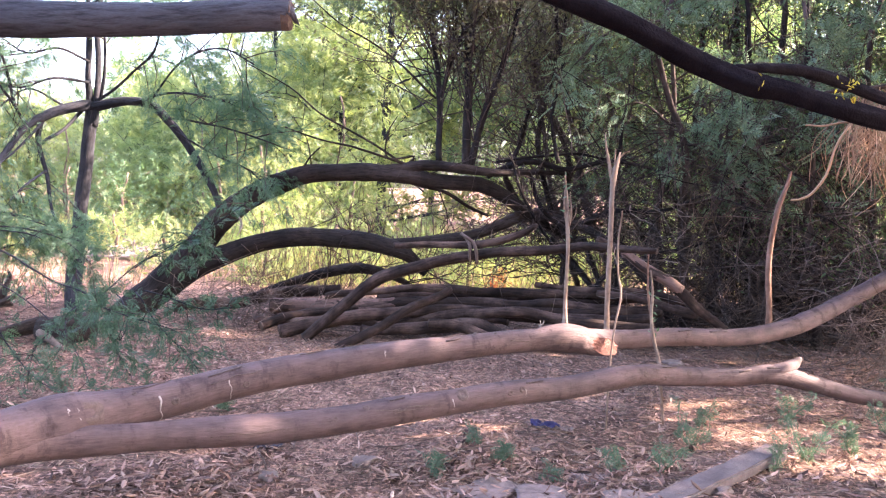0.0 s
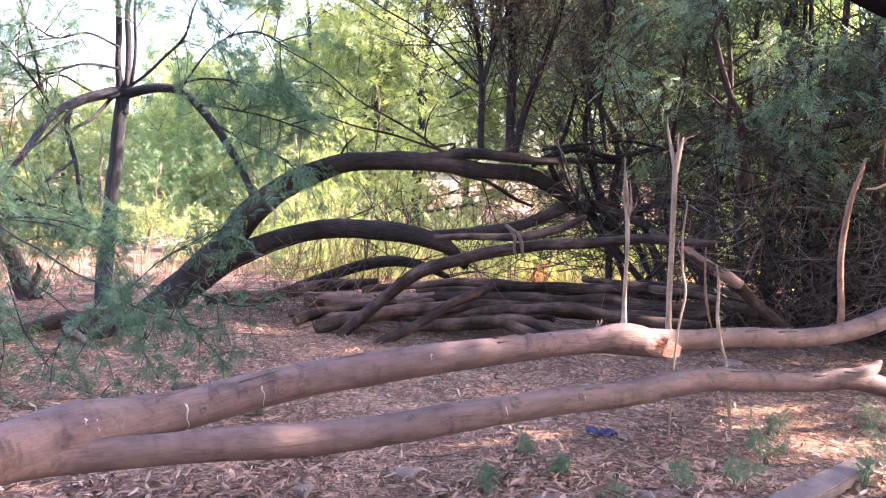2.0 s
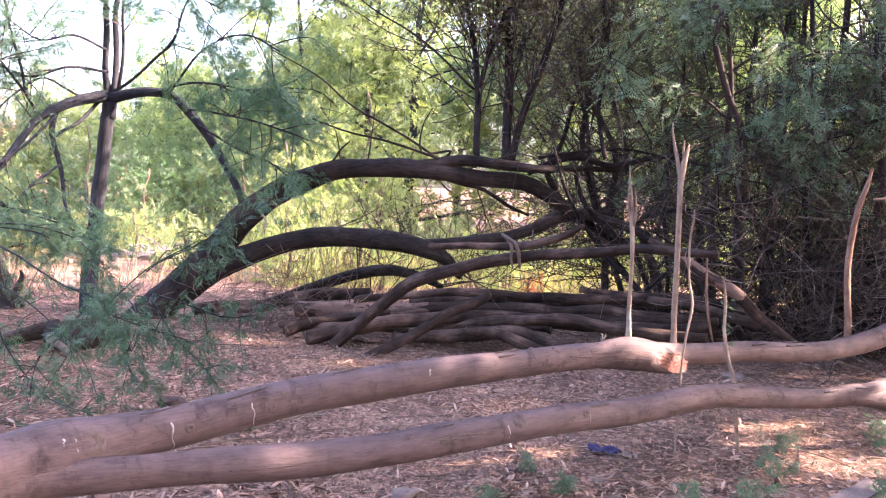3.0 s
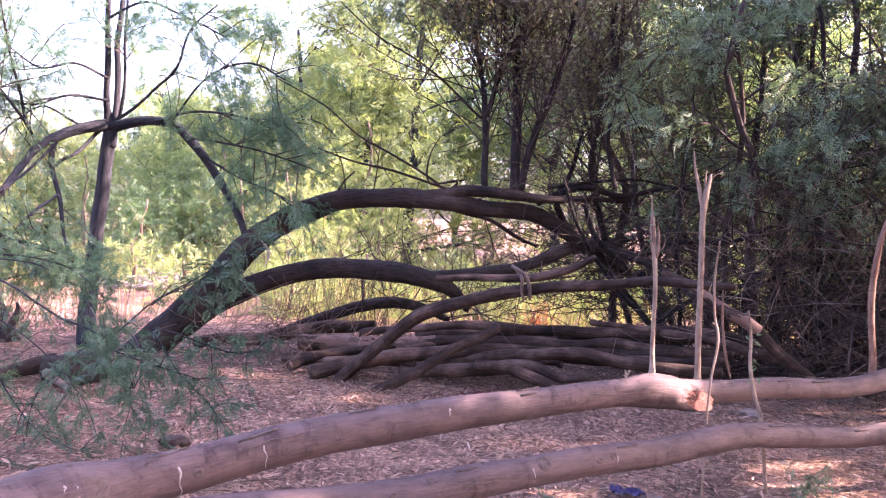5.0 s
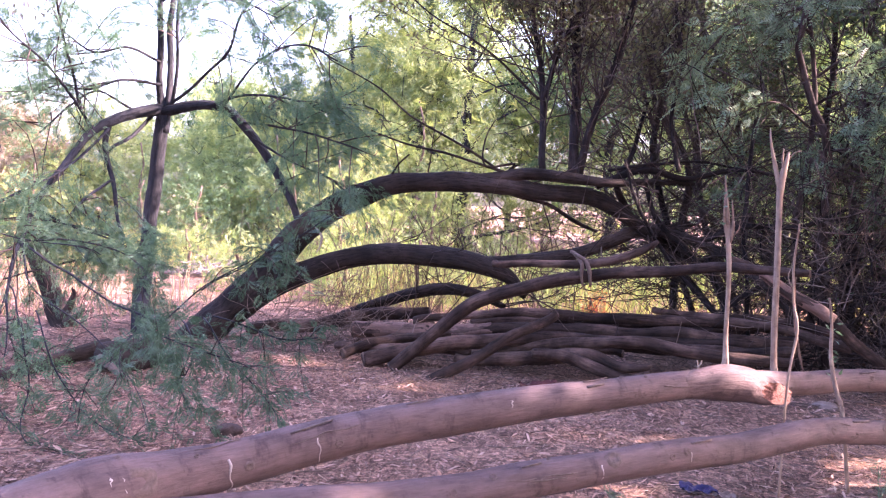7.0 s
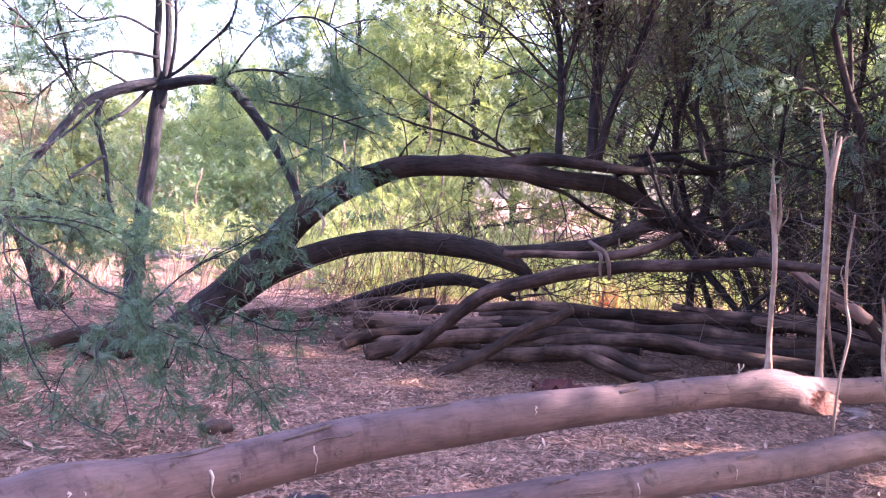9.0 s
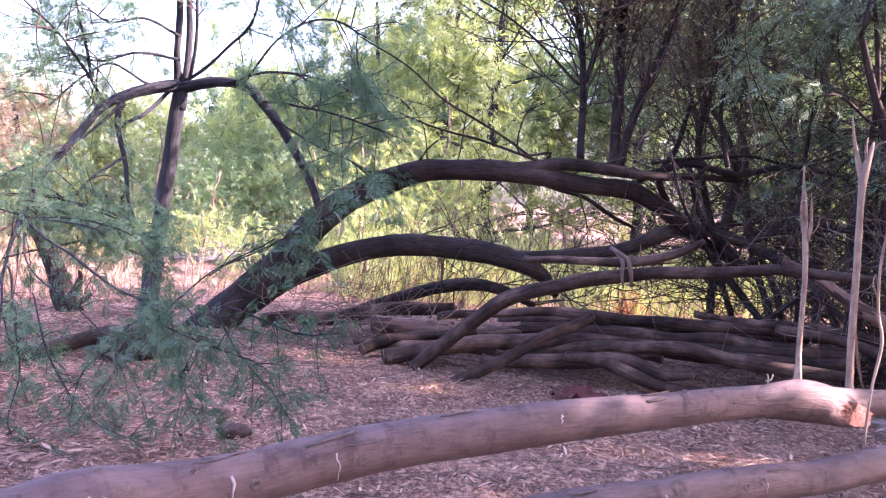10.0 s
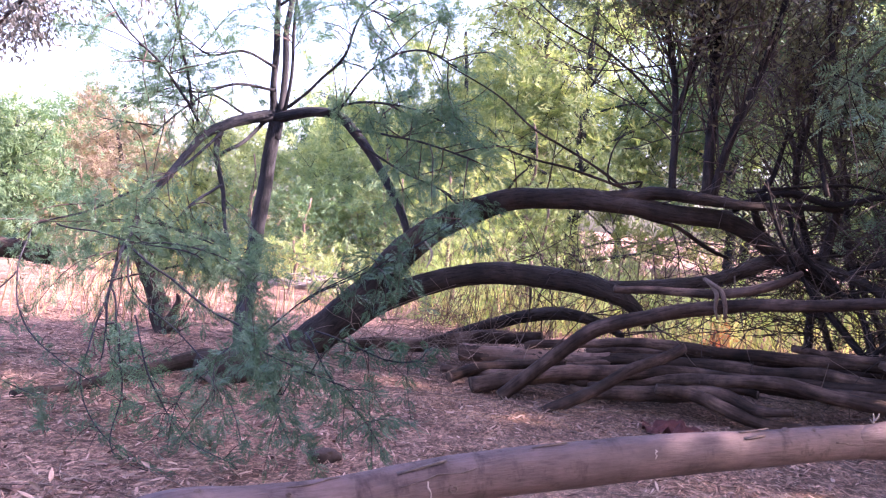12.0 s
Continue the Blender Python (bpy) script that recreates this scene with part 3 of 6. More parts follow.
def knot(root, line, rng, place=None):
    """A low oval branch scar with a sunken middle."""
    i = int(rng.uniform(0.12, 0.85) * (len(line) - 2))
    angle, size, n = rng.uniform(-0.5, 1.9), rng.uniform(0.007, 0.016), 14
    if place:
        i = int(np.argmin(np.abs(line[:, 0] - place[0])))
        angle, size = place[1], place[2]
    p, out, way = frame_at(line, i, angle)
    across = np.cross(out, way)
    verts, faces = [p - out * 0.002], []
    for rad, lift in ((0.45, -0.001), (0.8, 0.006), (1.25, -0.006)):
        for k in range(n):
            a = k / n * 6.2832
            verts.append(p + (way * math.cos(a) * 1.25 + across * math.sin(a)) * size * rad * rng.uniform(0.88, 1.12) + out * lift)
    for k in range(n):
        faces.append((0, 1 + k, 1 + (k + 1) % n))
        for ring in (0, 1):
            a, b = 1 + ring * n + k, 1 + ring * n + (k + 1) % n
            faces.append((a, a + n, b + n, b))
    g = Geo()
    g.put(verts, faces)
    part("branch_scar", g, SCAR, root, "dark oval branch scar")


def fallen_trunk():
    root = thing("fallen_tree", (-1.0, 3.9, 0.0), "smooth mauve-brown felled gum tree forked into two stems", "fallen tree")
    g = Geo()
    upper = [(-1.81, 2.75, 0.45, 0.088), (-1.69, 3.43, 0.38, 0.107), (-1.55, 3.66, 0.38, 0.122), (-1.39, 3.82, 0.4, 0.095), (-1.19, 3.96, 0.43, 0.081), (-0.98, 4.1, 0.47, 0.078), (-0.74, 4.24, 0.51, 0.075), (-0.49, 4.4, 0.53, 0.075), (-0.22, 4.57, 0.55, 0.072), (0.22, 4.85, 0.57, 0.065), (0.56, 5.15, 0.56, 0.065), (0.9, 5.42, 0.53, 0.065), (1.18, 5.6, 0.51, 0.059), (1.56, 5.85, 0.5, 0.059), (2.03, 6.15, 0.46, 0.06), (2.45, 6.45, 0.48, 0.065), (2.71, 6.6, 0.54, 0.069), (3.04, 6.8, 0.65, 0.064), (3.46, 7, 0.83, 0.062), (4.16, 7.4, 1.12, 0.06)]
    tube(g, upper, 28, 0.035, 0.045, 0.004, 1.0)
    upper_stem = part("upper_stem", g, LOG_SKIN, root)
    g = Geo()
    lower = [(-1.81, 2.8, 0.44, 0.059), (-1.64, 3.46, 0.34, 0.071), (-1.34, 3.68, 0.32, 0.063), (-1.14, 3.8, 0.31, 0.063), (-0.92, 3.9, 0.31, 0.068), (-0.69, 4, 0.31, 0.068), (-0.45, 4.12, 0.32, 0.067), (-0.2, 4.25, 0.34, 0.068), (0.07, 4.4, 0.36, 0.063), (0.37, 4.6, 0.37, 0.064), (0.69, 4.85, 0.35, 0.063), (0.98, 5.05, 0.37, 0.064), (1.2, 5.2, 0.37, 0.061), (1.44, 5.35, 0.34, 0.061), (1.84, 5.53, 0.31, 0.056), (2.12, 5.62, 0.32, 0.061), (2.44, 5.7, 0.24, 0.054), (2.73, 5.76, 0.17, 0.051), (2.98, 5.82, 0.13, 0.05), (3.73, 6, -0.03, 0.046)]
    tube(g, lower, 26, 0.035, 0.045, 0.004, 5.0)
    lower_stem = part("lower_stem", g, LOG_SKIN, root)
    g = Geo()
    tube(g, [(2.01, 5.6, 0.3, 0.043), (2.15, 5.62, 0.34, 0.048), (2.25, 5.68, 0.37, 0.038), (2.32, 5.72, 0.41, 0.013)], 16, 0.015, 0.3, 0.004, 8.0)
    part("broken_stub", g, LOG_SKIN, root, "short snapped side stub")
    torn_bulge(root, [(0.36, 4.97, 0.56, 0.034), (0.54, 5.11, 0.565, 0.066), (0.69, 5.2, 0.57, 0.084), (0.82, 5.26, 0.55, 0.085), (0.92, 5.285, 0.525, 0.07), (0.985, 5.295, 0.51, 0.05)])
    for x, turn, ln, wide in ((-1.25, 0.55, 0.14, 0.006), (-0.985, 0.5, 0.1, 0.004), (-1.56, 0.75, 0.04, 0.008), (-1.53, 0.7, 0.05, 0.004), (0.02, 0.2, 0.05, 0.003), (-0.3, 0.6, 0.03, 0.004)):
        drip(upper_stem, spine(upper, 0.02), x, turn, ln, wide)
    for x, turn, ln, wide in ((-1.21, 0.75, 0.03, 0.004), (0.05, 0.5, 0.06, 0.003), (0.42, 0.4, 0.04, 0.003)):
        drip(lower_stem, spine(lower, 0.02), x, turn, ln, wide)
    rng = np.random.default_rng(3)
    for stem, line in ((upper_stem, spine(upper, 0.04)), (lower_stem, spine(lower, 0.04))):
        for k in range(12):
            knot(stem, line, rng)
        for k in range(11):
            crack(stem, line, rng, int(rng.uniform(0.15, 0.75) * len(line)))
        for k in range(9):
            flake(stem, line, rng, int(rng.uniform(0.2, 0.8) * len(line)))
    knot(upper_stem, spine(upper, 0.04), rng, (-1.5, 0.45, 0.04))
    knot(lower_stem, spine(lower, 0.04), rng, (0.09, 0.75, 0.028))
    return root


fallen = fallen_trunk()


def shoot(ctrls, base, label, leaves=0, skin=None):
    root = thing("dead_shoot", base, label, "dead shoot", "dead shoots on the fallen tree")
    for i, c in enumerate(ctrls):
        g = Geo()
        tube(g, c, 9, 0.04, 0.12, 0.006, i + base[0])
        part("stem" if i == 0 else "split_tip", g, skin or SHOOT_SKIN, root)
    if leaves:
        rng = np.random.default_rng(leaves)
        at, way = points_along([spine(ctrls[0], 0.05)[:, :3]], rng, leaves, 0.012, 0.55)
        g = Geo()
        g.stamp(BLADE_V, BLADE_F, sized(turns_of(rng, leaves, np.array((0.2, 0, 0.1)), 0.8), rng, 0.03, 0.06), at)
        part("leaves", g, HERB_LEAF, root, "few small green leaves", False)
    return root


shoot([[(0.73, 5.31, 0.6, 0.026), (0.74, 5.32, 0.65, 0.016), (0.74, 5.34, 0.76, 0.012), (0.745, 5.37, 1.03, 0.011), (0.74, 5.4, 1.22, 0.013), (0.73, 5.42, 1.38, 0.012), (0.725, 5.43, 1.46, 0.006), (0.72, 5.44, 1.54, 0.003)], [(0.742, 5.4, 1.19, 0.008), (0.756, 5.39, 1.27, 0.009), (0.754, 5.39, 1.33, 0.006), (0.745, 5.39, 1.42, 0.002)], [(0.737, 5.4, 1.22, 0.006), (0.718, 5.41, 1.32, 0.006), (0.715, 5.41, 1.43, 0.002)], [(0.757, 5.39, 1.24, 0.004), (0.782, 5.38, 1.28, 0.003), (0.787, 5.38, 1.33, 0.0015)]], (0.72, 5.32, 0.6), "thin pale dead shoot with a splintered top", 9)
shoot([[(1.04, 5.55, 0.52, 0.026), (1.035, 5.56, 0.6, 0.018), (1.04, 5.6, 0.86, 0.016), (1.045, 5.64, 1.12, 0.016), (1.05, 5.68, 1.41, 0.016), (1.06, 5.7, 1.53, 0.019), (1.08, 5.71, 1.62, 0.013), (1.095, 5.72, 1.68, 0.004)], [(1.055, 5.7, 1.49, 0.014), (1.03, 5.72, 1.61, 0.011), (1.01, 5.73, 1.7, 0.007), (1.0, 5.74, 1.8, 0.003)], [(1.07, 5.7, 1.56, 0.008), (1.06, 5.71, 1.64, 0.006), (1.065, 5.71, 1.7, 0.002)], [(1.09, 5.72, 1.64, 0.004), (1.12, 5.73, 1.68, 0.003), (1.16, 5.73, 1.69, 0.002)]], (1.04, 5.55, 0.55), "tall pale dead shoot with a splintered top")
shoot([[(1.0, 5.24, 0.02, 0.006), (1.01, 5.25, 0.4, 0.006), (1.035, 5.3, 0.62, 0.006), (1.07, 5.33, 0.82, 0.007), (1.05, 5.35, 0.95, 0.006), (1.04, 5.35, 1.14, 0.006), (1.055, 5.35, 1.32, 0.004)], [(1.05, 5.35, 0.98, 0.004), (1.02, 5.36, 1.06, 0.003), (1.03, 5.36, 1.1, 0.002)]], (1.0, 5.24, 0.02), "very thin crooked dead shoot before the log")
shoot([[(1.39, 5.43, 0.02, 0.009), (1.35, 5.45, 0.39, 0.011), (1.33, 5.5, 0.5, 0.011), (1.31, 5.55, 0.66, 0.01), (1.32, 5.6, 0.81, 0.008), (1.3, 5.6, 0.95, 0.005)]], (1.39, 5.43, 0.02), "thin bent shoot with small green leaves", 16)
shoot([[(1.74, 7.6, 0.92, 0.006), (1.735, 7.55, 0.68, 0.009), (1.75, 7.5, 0.48, 0.011), (1.8, 7.5, 0.28, 0.007), (1.83, 7.48, 0.2, 0.003)]], (1.74, 7.6, 0.92), "hanging reddish strip of dead bark", skin=RED_SKIN)
shoot([[(2.38, 6.48, 0.45, 0.027), (2.38, 6.5, 0.64, 0.023), (2.37, 6.53, 0.86, 0.021), (2.39, 6.57, 1.09, 0.021), (2.44, 6.6, 1.36, 0.019), (2.51, 6.65, 1.51, 0.015), (2.55, 6.68, 1.63, 0.008)]], (2.38, 6.48, 0.45), "thick reddish bare shoot leaning on the log", skin=RED_SKIN)


# ---- arching tree ----
def arching_tree():
    root = thing("arching_tree", (-3.2, 9.1, 0.0), "dark rough-barked tree bent over in arches", "tree")
    lines = []
    rng = np.random.default_rng(5)
    for name, c, sides in (
        ("trunk", [(-3.29, 9.1, -0.09, 0.168), (-2.9, 9.05, 0.27, 0.155), (-2.5, 9, 0.68, 0.142), (-2.22, 8.95, 1.01, 0.13), (-1.89, 8.9, 1.27, 0.113), (-1.51, 8.85, 1.44, 0.098), (-1.18, 8.8, 1.51, 0.087), (-0.75, 8.75, 1.53, 0.086), (-0.39, 8.7, 1.51, 0.073), (-0.07, 8.75, 1.47, 0.073), (0.35, 8.85, 1.44, 0.074), (0.6, 8.95, 1.35, 0.069), (0.8, 9.05, 1.21, 0.059), (1.1, 9.2, 1.02, 0.049), (1.53, 9.4, 0.84, 0.039)], 20),
        ("limb", [(-2.9, 9.05, 0.23, 0.138), (-2.5, 9, 0.51, 0.115), (-2.1, 8.95, 0.7, 0.103), (-1.66, 8.9, 0.84, 0.091), (-1.28, 8.85, 0.88, 0.093), (-0.84, 8.8, 0.86, 0.09), (-0.49, 8.8, 0.8, 0.085), (-0.31, 8.85, 0.72, 0.064), (-0.16, 8.9, 0.56, 0.043)], 18),
        ("limb", [(-0.62, 8.72, 1.55, 0.057), (-0.44, 8.7, 1.58, 0.052), (-0.18, 8.68, 1.63, 0.052), (0.18, 8.7, 1.6, 0.047), (0.5, 8.75, 1.57, 0.036), (0.87, 8.9, 1.6, 0.029), (1.27, 9.1, 1.6, 0.022)], 12),
        ("limb", [(-0.63, 8.8, 0.83, 0.053), (-0.31, 8.85, 0.86, 0.053), (0.06, 8.9, 0.91, 0.053), (0.27, 8.95, 0.95, 0.054), (0.54, 9.05, 1.05, 0.06), (0.82, 9.15, 1.16, 0.055), (1.05, 9.3, 1.18, 0.044), (1.43, 9.6, 1.26, 0.029)], 12),
        ("limb", [(-1.93, 9.5, 0.19, 0.052), (-1.64, 9.5, 0.32, 0.052), (-1.23, 9.45, 0.47, 0.057), (-0.89, 9.4, 0.53, 0.057), (-0.57, 9.4, 0.48, 0.045), (-0.34, 9.4, 0.39, 0.026)], 12),
        ("branch", [(-0.07, 8.75, 1.66, 0.031), (-0.09, 8.9, 2.28, 0.027), (-0.15, 9, 2.75, 0.023), (-0.27, 9.1, 3.23, 0.019), (-0.42, 9.2, 3.82, 0.012)], 8),
        ("branch", [(-0.08, 8.9, 2.29, 0.023), (0.05, 8.8, 2.77, 0.02), (0.21, 8.7, 3.06, 0.015), (0.33, 8.7, 3.41, 0.009)], 8),
        ("branch", [(0.19, 8.75, 1.64, 0.042), (0.19, 8.8, 2.29, 0.04), (0.18, 8.85, 2.74, 0.036), (0.22, 8.9, 3.2, 0.031), (0.25, 9, 3.76, 0.023)], 8),
        ("branch", [(0.24, 8.75, 1.64, 0.035), (0.35, 8.7, 2.15, 0.031), (0.48, 8.65, 2.54, 0.03), (0.58, 8.6, 2.92, 0.026), (0.65, 8.6, 3.26, 0.021), (0.74, 8.6, 3.64, 0.015)], 8),
        ("branch", [(1.14, 9.3, 1.1, 0.028), (0.96, 9.3, 1.74, 0.028), (0.96, 9.3, 2.16, 0.026), (1.05, 9.3, 2.63, 0.023), (1.15, 9.3, 3.05, 0.019), (1.18, 9.3, 3.6, 0.014)], 8),
        ("dead_branch", [(0.82, 8.9, 1.58, 0.021), (0.94, 8.9, 1.27, 0.024), (1.18, 9, 1.07, 0.021), (1.34, 9, 0.91, 0.013)], 7),
        ("dead_branch", [(0.49, 8.8, 1.68, 0.016), (0.86, 8.9, 1.75, 0.013), (1.29, 9, 1.79, 0.013), (1.74, 9.1, 1.74, 0.011), (2.13, 9.2, 1.88, 0.008)], 7),
        ("dead_branch", [(1.09, 8.8, 1.69, 0.021), (1.02, 8.9, 2.16, 0.018), (1.11, 9, 2.64, 0.018), (1.05, 9.1, 3.12, 0.016), (1.08, 9.1, 3.54, 0.011)], 7),
        ("dead_branch", [(1.26, 8.7, 0.67, 0.018), (1.04, 8.7, 0.92, 0.018), (0.75, 8.6, 1.37, 0.015), (0.6, 8.6, 1.77, 0.01)], 6),
        ("limb", [(0.9, 9.1, 1.2, 0.05), (1.33, 9.0, 1.08, 0.044), (1.59, 8.8, 0.95, 0.038), (1.79, 8.5, 0.76, 0.03), (1.98, 8.3, 0.55, 0.024)], 10),
        ("limb", [(1.16, 9.2, 0.98, 0.04), (1.22, 9.2, 1.33, 0.034), (1.25, 9.2, 1.66, 0.028), (1.17, 9.3, 1.98, 0.023), (0.93, 9.3, 2.35, 0.018), (0.85, 9.3, 2.8, 0.012)], 9),
        ("dead_branch", [(0.75, 9.1, 1.26, 0.034), (0.59, 9.0, 1.57, 0.028), (0.71, 9.0, 1.84, 0.022), (0.8, 9.0, 2.21, 0.016)], 8),
        ("dead_branch", [(1.28, 9.0, 1.06, 0.032), (1.67, 8.9, 1.24, 0.026), (2.11, 8.8, 1.26, 0.021), (2.49, 8.8, 1.42, 0.014)], 8),
        ("dead_branch", [(0.4, 8.85, 1.54, 0.036), (0.81, 8.9, 1.7, 0.03), (1.2, 9.0, 1.64, 0.026), (1.66, 9.0, 1.73, 0.02), (2.09, 9.0, 1.66, 0.014)], 8),
        ("dead_branch", [(1.12, 9.3, 0.95, 0.035), (1.39, 9.2, 0.63, 0.033), (1.59, 9.0, 0.39, 0.028), (1.81, 8.8, 0.25, 0.02)], 8),
        ("dead_branch", [(1.4, 9.0, 0.98, 0.03), (1.46, 9.0, 0.81, 0.028), (1.55, 9.0, 0.6, 0.026), (1.65, 8.9, 0.28, 0.02)], 8),
        ("twig", [(-0.38, 8.7, 1.62, 0.016), (-0.54, 8.65, 1.67, 0.013), (-0.87, 8.6, 1.76, 0.011), (-1.18, 8.5, 1.82, 0.009), (-1.51, 8.4, 1.92, 0.007)], 5),
        ("twig", [(-0.47, 8.7, 1.66, 0.013), (-0.75, 8.6, 1.83, 0.011), (-1.16, 8.5, 2.04, 0.009), (-1.47, 8.4, 2.28, 0.007), (-1.88, 8.3, 2.5, 0.004)], 5),
        ("twig", [(-0.38, 8.7, 1.62, 0.013), (-0.32, 8.7, 1.7, 0.013), (-0.56, 8.6, 1.67, 0.009), (-0.56, 8.6, 1.91, 0.007), (-0.48, 8.6, 2.07, 0.004)], 5),
        ("twig", [(-1.38, 8.8, 1.57, 0.012), (-1.3, 8.7, 1.67, 0.009), (-1.22, 8.7, 1.75, 0.007)], 5),
        ("twig", [(-0.45, 8.8, 1.48, 0.018), (-0.22, 8.9, 1.41, 0.018), (0.01, 9, 1.36, 0.018), (0.26, 9.1, 1.22, 0.019), (0.45, 9.2, 1.14, 0.014)], 5),
        ("twig", [(-0.12, 8.9, 2.28, 0.014), (-0.46, 8.8, 2.57, 0.011), (-0.74, 8.7, 2.76, 0.009), (-1.1, 8.6, 2.95, 0.007), (-1.4, 8.6, 3.21, 0.004)], 5),
    ):
        g = Geo()
        p = tube(g, c, sides, 0.05, 0.12, 0.015, rng.random() * 20)
        part(name, g, STEM_BARK if name in ("branch", "dead_branch") else DARK_BARK, root)
        lines.append((name, p))
    g = Geo()
    small = []
    for name, p in lines:
        if name == "branch":
            for t in sprout(rng, p, 44, 0.5, 1.9, 0.007, -0.05, 0.08, 0.5, (-0.3, -0.1, 0.5)):
                tube(g, t, 4, 0.12, 0, 0.03, rng.random() * 9)
                small.append(spine(t, 0.1)[:, :3])
        if name == "dead_branch":
            for t in sprout(rng, p, 12, 0.2, 0.8, 0.006, 0.1, 0.1, 0.8):
                tube(g, t, 4, 0.12, 0, 0.03, rng.random() * 9)
        if name in ("limb", "trunk"):
            for t in sprout(rng, p, 14, 0.3, 1.0, 0.007, 0.0, 0.45, 0.8, (0, 0, 0.1)):
                if not open_to_sun(spine(t, 0.1)[:, :3], 0.0).all():
                    continue
                tube(g, t, 4, 0.12, 0, 0.03, rng.random() * 9)
                small.append(spine(t, 0.1)[:, :3])
    more = []
    for s in small:
        more += sprout(rng, s, 4, 0.15, 0.5, 0.004, 0.0, 0.3, 0.7, (0, 0, 0.15))
    for t in more:
        if open_to_sun(spine(t, 0.1)[:, :3], 0.0).all():
            tube(g, t, 3, 0.15)
    tagged(part("twig_mass", g, TWIG_BARK, root), kind="stuff")
    g = Geo()
    n = 22000
    at, way = points_along([s for s in small if s[-1][2] > 2.1], rng, n, 0.07, 0.3)
    high = np.clip((at[:, 2] - 2.3) / 0.8, 0.12, 1.0) > rng.random(n)
    at, way = at[high], way[high]
    keep = open_to_sun(at)
    at, way, n = at[keep], way[keep], int(keep.sum())
    g.stamp(FLAT_V, FLAT_F, sized(turns_of(rng, n, way * 0.5, 0.9), rng, 0.035, 0.07), at)
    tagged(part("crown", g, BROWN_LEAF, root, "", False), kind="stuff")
    g = Geo()
    n = 420
    mids = np.array([(-0.95, 8.9, 3.12), (-0.7, 8.9, 3.3), (-0.42, 8.95, 3.18), (-0.6, 8.9, 3.5)])
    at = mids[rng.integers(0, 4, n)] + rng.normal(size=(n, 3)) * np.array((0.16, 0.16, 0.08))
    g.stamp(PLUME_V, PLUME_F, sized(turns_of(rng, n, np.array((-0.5, -0.2, -0.2)), 0.6), rng, 0.06, 0.13), at)
    tagged(part("leaf_spray", g, THICKET_LEAF, root, "dark feathery spray", False), kind="stuff")
    return root


tree_arch = arching_tree()
g = Geo()
tube(g, [(-2.06, 8.8, 1.1, 0.004), (-2.02, 8.78, 1.07, 0.009), (-1.97, 8.76, 1.0, 0.011), (-1.98, 8.76, 0.93, 0.008), (-2.02, 8.78, 0.86, 0.004)], 6, 0.02, 0.3, 0.006, 2.0)
part("bark_strip", g, PALE_WOOD, tree_arch, "torn pale strip of bark")

# ---- poles ----
def pole(ctrl, label, seed, sides=14, bare=None):
    g = Geo()
    ctrl = [(x, y, z, r * 0.9) for x, y, z, r in ctrl]
    tube(g, ctrl, sides, 0.05, 0.16, 0.03, seed)
    o = tuple(ctrl[0][:3])
    ob = solo("pole", g, POLE_SKIN, label, "wooden pole", "stacked poles", origin=o)
    cut_end(ob, ctrl[0], np.array(ctrl[0][:3]) - np.array(ctrl[1][:3]), END_WOOD)
    cut_end(ob, ctrl[-1], np.array(ctrl[-1][:3]) - np.array(ctrl[-2][:3]), END_WOOD)
    # bare gives the stretch painted pale for sunlight on the wood
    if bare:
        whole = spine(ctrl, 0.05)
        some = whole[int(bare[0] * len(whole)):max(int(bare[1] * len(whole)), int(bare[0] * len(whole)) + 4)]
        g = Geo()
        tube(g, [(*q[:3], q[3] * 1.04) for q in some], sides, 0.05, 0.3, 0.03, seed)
        part("sunlit_stretch", g, SUNLIT_WOOD, ob, "pale stretch with sunlight put into its colour")
    return ob


